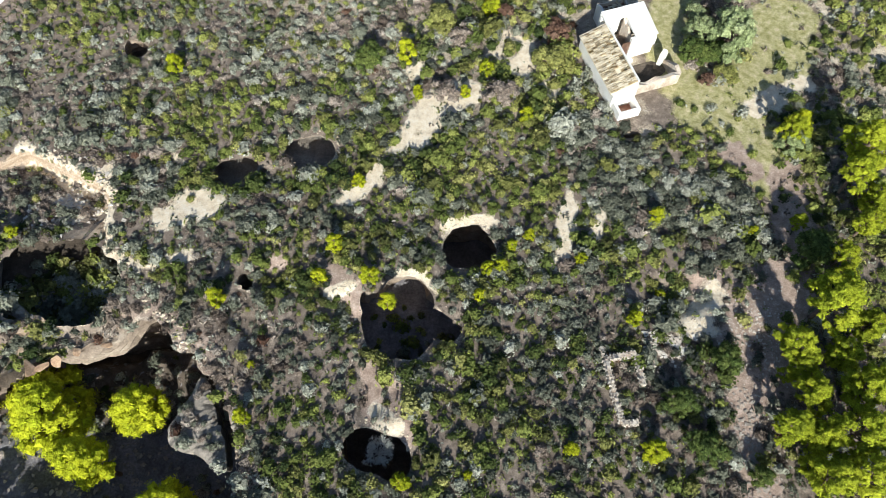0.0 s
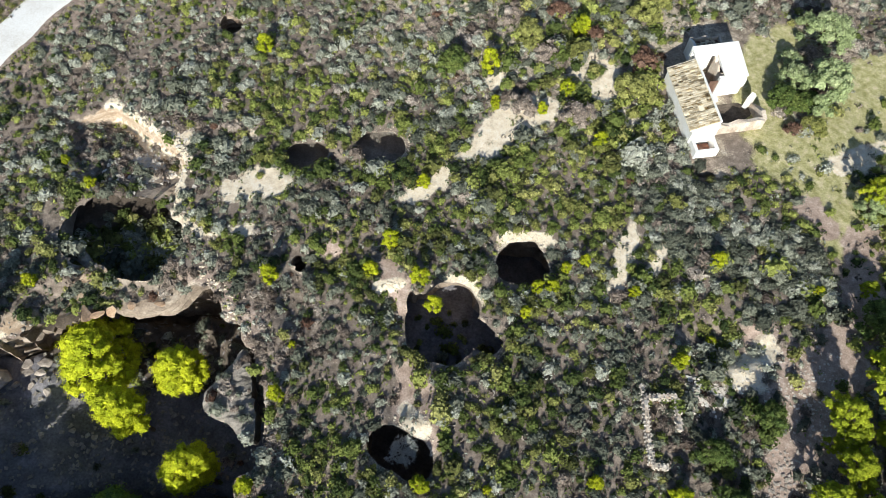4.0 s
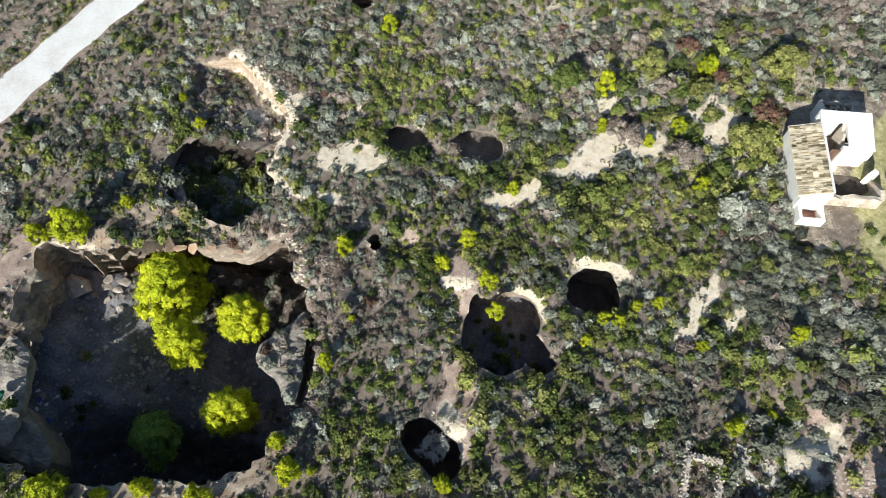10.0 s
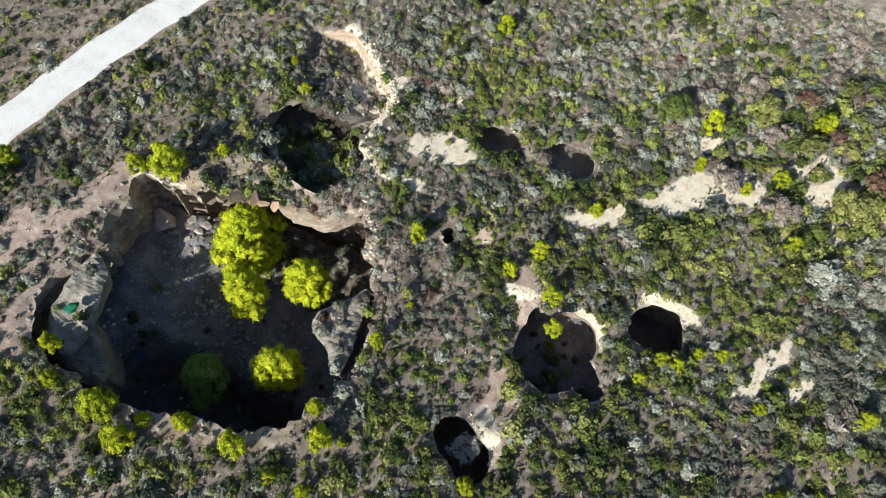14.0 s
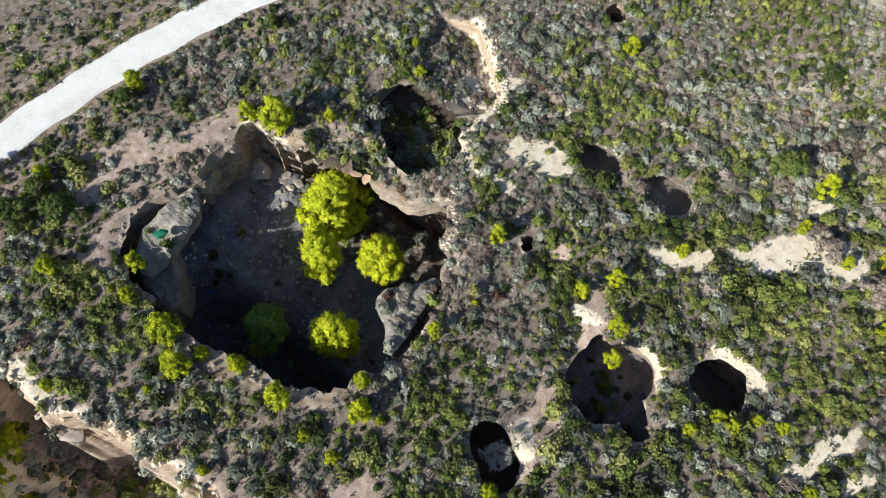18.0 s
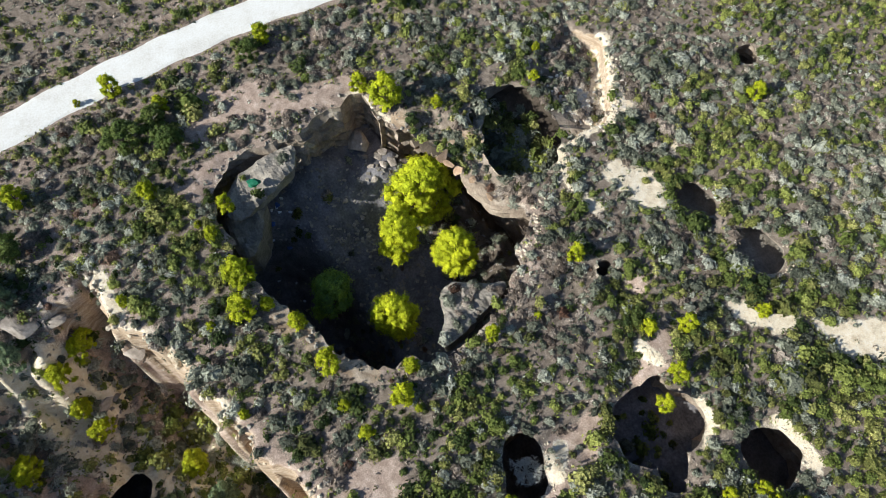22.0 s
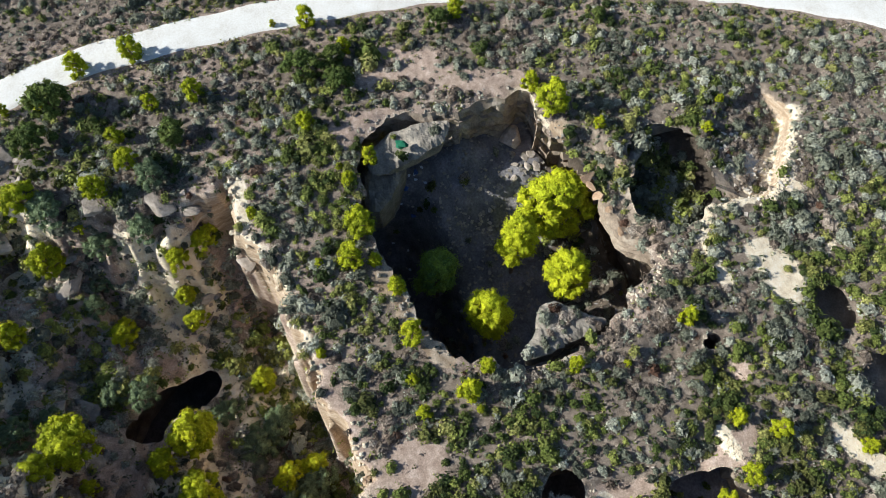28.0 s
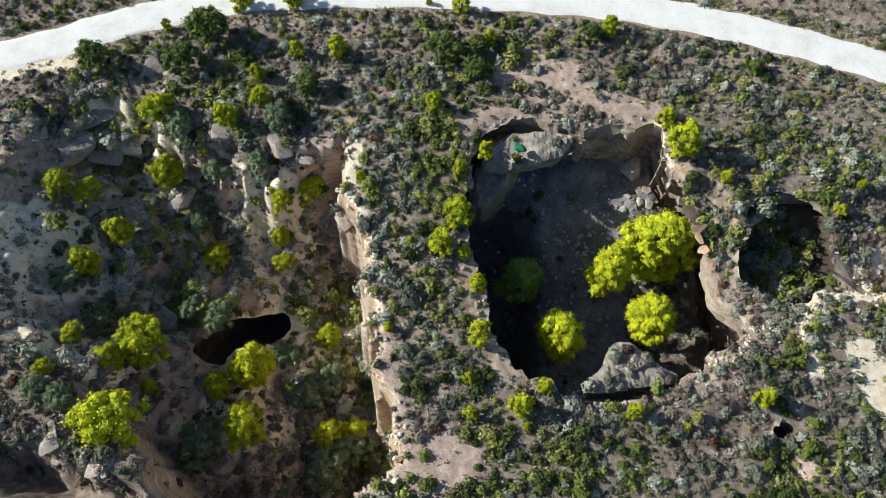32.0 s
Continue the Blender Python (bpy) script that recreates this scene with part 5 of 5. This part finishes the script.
def rim_rocks(name, label, line, count, size, seed, spread=0.35, material=RUBBLE):
    """Broken rock along an edge, in one mesh."""
    r = np.random.default_rng(seed)
    seg = np.array([math.dist(a, b) for a, b in zip(line, line[1:])])
    at = r.uniform(0, seg.sum(), count)
    far = np.concatenate([[0], np.cumsum(seg)])
    x, y = np.interp(at, far, [p[0] for p in line]), np.interp(at, far, [p[1] for p in line])
    off = wave(x, y, 2.0, seed) * spread * 1.5
    x, y = x + r.normal(0, spread, count) + off, y + r.normal(0, spread, count) + off
    z = land(x, y)
    good = (z > -1.2) & (np.min([inside(x, y, p) for p in MOUTHS], axis=0) > 0.12)
    x, y, z = x[good], y[good], z[good]
    count = len(x)
    s = size * r.uniform(0.35, 1.0, count) ** 1.5
    ball = np.array([v.co[:] for v in STONES[0].vertices])
    tri = np.array([p.vertices[:] for p in STONES[0].polygons])
    v = ball[None] * s[:, None, None] * r.uniform(0.75, 1.2, (count, len(ball), 1)) * np.array([1.25, 1.25, 0.8])
    a = r.uniform(0, 6.28, count)
    c, q = np.cos(a)[:, None], np.sin(a)[:, None]
    v = np.stack([v[..., 0] * c - v[..., 1] * q + x[:, None], v[..., 0] * q + v[..., 1] * c + y[:, None], v[..., 2] + (z + 0.05 * s)[:, None]], -1)
    f = (tri[None] + np.arange(count)[:, None, None] * len(ball)).reshape(-1, 3)
    return tagged(mesh_object(name, v.reshape(-1, 3), f, material), label, "rocks", kind="stuff")


rim_rocks("cliff_rim_rocks", "cream broken limestone along the cliff rim", CLIFF, 190, 0.6, 31, 0.5, RIM_ROCK)
rim_rocks("sinkhole_rim_rocks", "tan broken limestone round the sinkhole rims", PIT_BIG + PIT_BIG[:1], 420, 0.5, 32, 0.6, SLAB_ROCK)
rim_rocks("scarp_rocks", "cream broken limestone along a pale scarp", SCARP, 260, 0.4, 36, 0.4, RIM_ROCK)
rim_rocks("crack_rim_rocks", "pale limestone along the cracked sinkhole rim", PIT_LIP, 200, 0.36, 37, 0.3, RIM_ROCK)
rim_rocks("hollow_rim_rocks", "tan broken limestone round the scrub hollow", PIT_SCRUB + PIT_SCRUB[:1], 140, 0.45, 33, 0.6, SLAB_ROCK)
for k, p in enumerate(SHAFTS[:5]):
    rim_rocks("shaft_rim_rocks", "cream broken limestone round a sinkhole mouth", p + p[:1], 70, 0.3, 34 + k, 0.3, RIM_ROCK)
for k, (kind_, line_, half_) in enumerate(BARE):
    if kind_ == "pale":
        rim_rocks("patch_stones", "small pale stones on a bare sandy patch", line_, 60, 0.16, 50 + k, half_ * 0.8, RIM_ROCK)
stone_field("slope_stones", "pale broken rock above the scrub hollow", (-37.5, 34.5), (2.6, 2.2), 260, 0.16, 6)


def bits(name, label, material, spots, size, base):
    for k, (x, y) in enumerate(spots):
        bm = bmesh.new()
        bmesh.ops.create_icosphere(bm, subdivisions=2, radius=size)
        for v in bm.verts:
            v.co = Vector((v.co.x * 1.3, v.co.y * 0.8, v.co.z * 0.45)) * (0.75 + 0.5 * noise.noise(v.co * 9 / size * 0.2 + Vector((k * 3.1, 0, 0))))
        ob = part(name, bm, material, None)
        ob.location = (x, y, float(base(np.array(x), np.array(y))) + size * 0.3)
        ob.rotation_euler = (0, 0, k * 1.3)
        tagged(ob, label, "litter", "litter in the sinkhole")


bits("plastic_bag", "crumpled white plastic bag lying on sinkhole rubble", LITTER, [(-42.4, -0.4), (-41.9, -0.3), (-42.2, -1.0), (-41.5, 0.8), (-40.5, -2.1), (-35.8, -1.7), (-38.6, -3.5), (-37.7, -1.7), (-43.3, 0.5)], 0.24, pit_floor)
bits("plastic_sheet", "crumpled blue plastic sheet on sinkhole rubble", TARP_BLUE, [(-42.6, -0.2), (-39.5, -0.8), (-41.2, -1.4)], 0.4, pit_floor)
bits("netting", "crumpled dark green netting on a sunken ledge", NET_GREEN, [(-47.2, 5.0), (-42.4, -1.6)], 0.75, lambda x, y: np.where(inside(x, y, PIT_SHELF) < 0, -0.9, pit_floor(x, y)))


# ---- ruined farmhouse ----
def box(bm, x0, x1, y0, y1, z0, z1, tops=None):
    """A block; tops gives the heights of its four upper corners (x0y0, x1y0, x1y1, x0y1)."""
    t = tops or (z1,) * 4
    lo = [bm.verts.new(p) for p in ((x0, y0, z0), (x1, y0, z0), (x1, y1, z0), (x0, y1, z0))]
    hi = [bm.verts.new((p.co.x, p.co.y, h)) for p, h in zip(lo, t)]
    bm.faces.new(lo[::-1])
    bm.faces.new(hi)
    for k in range(4):
        bm.faces.new((lo[k], lo[(k + 1) % 4], hi[(k + 1) % 4], hi[k]))


def block(name, parent, material, *args, label="", tops=None, worn=0.03):
    bm = bmesh.new()
    box(bm, *args, tops=tops)
    bmesh.ops.bevel(bm, geom=list(bm.edges), offset=worn, segments=2, affect="EDGES", profile=0.6)
    return part(name, bm, material, parent, label)


def broken_wall(name, parent, material, a, b, thick, heights, label=""):
    """A wall with a ragged broken top: heights at even steps from a to b."""
    bm = bmesh.new()
    a, b = Vector((*a, 0)), Vector((*b, 0))
    d = (b - a).normalized()
    side = Vector((-d.y, d.x, 0)) * thick / 2
    n = len(heights)
    ring = []
    for k, h in enumerate(heights):
        p = a.lerp(b, k / (n - 1))
        wob = 0.05 * math.sin(k * 2.3)
        ring.append([bm.verts.new(q) for q in (p - side + Vector((0, 0, -0.4)), p + side + Vector((0, 0, -0.4)), p + side * (0.85 + wob) + Vector((0, 0, h)), p - side * (0.85 - wob) + Vector((0, 0, h + 0.08 * math.sin(k * 1.7))))])
    for r0, r1 in zip(ring, ring[1:]):
        for k in range(4):
            bm.faces.new((r0[k], r0[(k + 1) % 4], r1[(k + 1) % 4], r1[k]))
    bm.faces.new(ring[0])
    bm.faces.new(ring[-1][::-1])
    return part(name, bm, material, parent, label)


HZ = ground_z(20, 50)
house = thing("ruined_farmhouse", (17.9, 45.05, HZ), "white plastered ruined farmhouse with a tiled wing and fallen roof", "house", yaw=18.1)
house.scale = (1, 1, 1.28)
W1, L1 = 2.7, 9.4
# tiled wing under a single-pitch roof
block("south_wall", house, PLASTER, 0, W1, 0.85, 1.25, -0.3, 2.4, tops=(1.75, 2.5, 2.5, 1.75), label="bright white plastered gable wall")
block("north_wall", house, PLASTER, 0, W1, L1 - 0.4, L1, -0.3, 2.0, tops=(1.75, 2.5, 2.5, 1.75))
block("west_wall", house, PLASTER, 0, 0.4, 1.25, L1 - 0.4, -0.3, 1.72)
block("east_wall", house, PLASTER, W1 - 0.4, W1, 1.25, L1 - 0.4, -0.3, 2.4)
roof = block("tiled_roof", house, TILE, -0.18, W1 + 0.1, 1.1, L1 + 0.1, 1.68, 1.8, tops=(1.81, 2.61, 2.61, 1.81), label="sloping roof of weathered pale clay tiles", worn=0.02)
block("roof_ridge", house, PLASTER, W1 - 0.08, W1 + 0.14, 1.05, L1 + 0.12, 2.5, 2.72, label="white mortar ridge along the roof top")


def tile_mesh():
    bm = bmesh.new()
    rings = []
    for x, r0 in ((0, 0.128), (0.52, 0.118)):
        rings.append([bm.verts.new((x, r0 * math.cos(a), r0 * 0.08 * math.sin(a))) for a in np.linspace(0, math.pi, 7)])
    for k in range(6):
        bm.faces.new((rings[0][k], rings[0][k + 1], rings[1][k + 1], rings[1][k]))
    bmesh.ops.solidify(bm, geom=bm.faces, thickness=0.012)
    me = bpy.data.meshes.new("roof_tile")
    bm.to_mesh(me)
    bm.free()
    me.materials.append(TILE)
    return me


tile = tile_mesh()
tr = np.random.default_rng(77)
pitch = math.degrees(math.atan2(0.8, W1 + 0.28))
for row in range(6):
    for col in range(33):
        u, v = 1.22 + col * 0.247, -0.22 + row * 0.475
        gone = math.hypot(u - 3.2, (v - 1.3) * 1.2) < 0.36 or tr.uniform() < 0.015
        if gone:
            continue
        ob = new("roof_tile", tile)
        ob.parent = roof
        ob.matrix_basis = pose(v, u + tr.normal(0, 0.012), 1.89 + 0.8 * (v + 0.18) / (W1 + 0.28) + tr.uniform(0, 0.008), 0, -pitch + 1.4, tr.normal(0, 0.5))
base_ = bmesh.new()
box(base_, 3.3, 8.3, 7.8, 12.6, -0.4, 0.02)
back = part("back_wing", base_, PLASTER, house, "whitewashed back wing round a courtyard")
back.location = (-0.75, -1.9, 0)
# whitewashed wing with a fallen bay
block("back_wing_north_wall", back, PLASTER, 3.3, 8.3, 12.2, 12.6, -0.3, 2.75)
block("back_wing_east_wall", back, PLASTER, 7.9, 8.3, 9.0, 12.2, -0.3, 2.5)
block("back_wing_south_wall", back, PLASTER, 5.4, 8.3, 8.6, 9.0, -0.3, 2.3, label="white plastered wall with a dark doorway")
block("doorway", back, DARKWOOD, 4.5, 5.4, 8.75, 8.85, -0.1, 1.9, label="dark timber door in a white wall")
block("whitewashed_roof", back, PLASTER, 5.9, 8.45, 8.5, 12.7, 2.3, 2.6, tops=(2.4, 2.4, 2.95, 2.95), label="brilliant whitewashed sloping roof slab", worn=0.05)
block("whitewashed_strip", back, PLASTER, 3.35, 5.9, 11.4, 12.7, 2.6, 2.8, tops=(2.78, 2.78, 2.93, 2.93), label="white remains of roof beside the fallen bay", worn=0.05)
broken_wall("broken_edge", back, OLD_WALL, (6.0, 9.0), (5.7, 11.4), 0.35, [1.6, 2.1, 1.8, 2.3, 2.2, 2.6])
block("room_floor", back, DEBRIS, 3.3, 7.9, 9.0, 12.2, -0.2, 0.1, label="reddish brown debris on the floor of a roofless room")
for k in range(9):
    block("fallen_beam", back, DARKWOOD, 3.5 + 0.15 * k, 3.62 + 0.15 * k, 9.0 + 0.2 * (k % 3), 11.2 - 0.25 * (k % 4), 0.3 + 0.1 * (k % 4), 0.42 + 0.1 * (k % 4), worn=0.01, tops=(0.5 + 0.2 * (k % 3),) * 2 + (1.4 - 0.3 * (k % 3),) * 2)
# lean-to with a collapsed roof behind
broken_wall("lean_to_wall", back, PLASTER, (4.3, 12.6), (4.3, 15.0), 0.3, [2.1, 2.0, 2.1, 1.9])
broken_wall("lean_to_wall", back, OLD_WALL, (4.3, 15.0), (7.6, 15.0), 0.3, [1.9, 1.7, 1.9, 1.6, 1.8])
broken_wall("lean_to_wall", back, OLD_WALL, (7.6, 15.0), (7.6, 12.6), 0.3, [1.8, 1.6, 1.9, 2.0])
block("collapsed_roof", back, DARKWOOD, 4.4, 7.5, 12.7, 14.9, 1.3, 1.5, tops=(1.7, 1.6, 1.4, 1.5), label="dark collapsed lean-to roof with scattered broken tiles", worn=0.05)
for k in range(46):
    ob = new("broken_tile", tile)
    ob.parent = back
    ob.matrix_basis = pose(4.6 + tr.uniform(0, 2.5), 12.9 + tr.uniform(0, 1.8), 1.68, tr.uniform(-15, 15), tr.uniform(-12, 12), tr.uniform(0, 360)) @ Matrix.Diagonal((0.7, 1, 1, 1))
# courtyard and roofless annex
# the walls' shadow over the yard is put into the floor colour
block("courtyard_floor", back, SHADE_EARTH, 3.5, 8.9, 4.2, 7.4, -0.2, 0.06, label="littered courtyard floor, darkened for the shadow in the yard")
broken_wall("courtyard_wall", back, OLD_WALL, (3.4, 3.9), (9.2, 3.9), 0.5, [0.9, 1.2, 1.0, 1.4, 1.2, 1.35, 1.2], "low broken rubble and plaster courtyard wall")
broken_wall("courtyard_wall", back, OLD_WALL, (9.2, 3.9), (9.1, 6.6), 0.5, [1.2, 1.4, 1.0, 0.6], "low broken rubble and plaster courtyard wall")
broken_wall("courtyard_wall", back, PLASTER, (8.3, 6.6), (9.2, 7.1), 0.5, [1.3, 1.7, 1.2], "white standing stump of a courtyard wall")
broken_wall("courtyard_wall", back, PLASTER, (9.0, 9.4), (9.2, 10.6), 0.45, [1.0, 1.4, 1.1], "white standing stump of a courtyard wall")
block("annex_wall", house, PLASTER, 0.15, 0.5, -0.9, 0.83, -0.3, 1.0)
block("annex_wall", house, PLASTER, 2.3, 2.65, -0.9, 0.83, -0.3, 1.0)
block("annex_wall", house, PLASTER, 0.5, 2.3, -0.9, -0.55, -0.3, 0.95, label="white plastered front of a roofless annex")
block("annex_floor", house, DEBRIS, 0.5, 2.3, -0.55, 0.83, -0.2, 0.15, label="reddish brown floor inside the roofless annex")


# ---- ruined stone hut ----
def stone_wall(parent, a, b, thick, height, seed):
    """A dry-stone wall: a packed core and single stones all over it."""
    r = np.random.default_rng(seed)
    n = max(4, int(math.dist(a, b) / 0.5))
    core = broken_wall("wall_core", parent, OLD_WALL, a, b, thick * 0.7, [height * r.uniform(0.7, 0.95) for _ in range(n)])
    a, b = Vector((*a, 0)), Vector((*b, 0))
    d = (b - a).normalized()
    side, count = Vector((-d.y, d.x, 0)), int((b - a).length / 0.30)
    for k in range(count):
        for course in range(3):
            for s in (-1, 0, 1) if course == 2 else (-1, 1):
                p = a.lerp(b, (k + r.uniform(0.2, 0.8)) / count) + side * s * thick * 0.42
                ob = new("stone", STONES[int(r.integers(0, 6))])
                ob.parent = core
                size = r.uniform(0.13, 0.22)
                ob.matrix_basis = pose(p.x, p.y, height * (0.2 + 0.33 * course) + r.uniform(-0.08, 0.08), r.uniform(-25, 25), r.uniform(-25, 25), r.uniform(0, 360)) @ Matrix.Diagonal((size, size, size, 1))


hut = thing("stone_hut_ruin", (14.4, 12.3, ground_z(16, 15)), "roofless ruin of a small rubble stone hut", "ruin")
for k, (a, b, h) in enumerate((((0.0, 5.8), (2.7, 6.3), 0.9), ((2.7, 6.2), (3.1, 3.4), 0.8), ((0.0, 5.8), (0.4, 2.9), 0.9), ((0.4, 2.9), (0.9, 0.2), 0.7), ((0.9, 0.2), (2.3, 0.3), 0.6), ((-0.2, 5.9), (-0.2, 7.0), 0.6), ((4.0, 5.2), (4.4, 5.6), 0.6))):
    stone_wall(hut, a, b, 0.55, h, 600 + k)
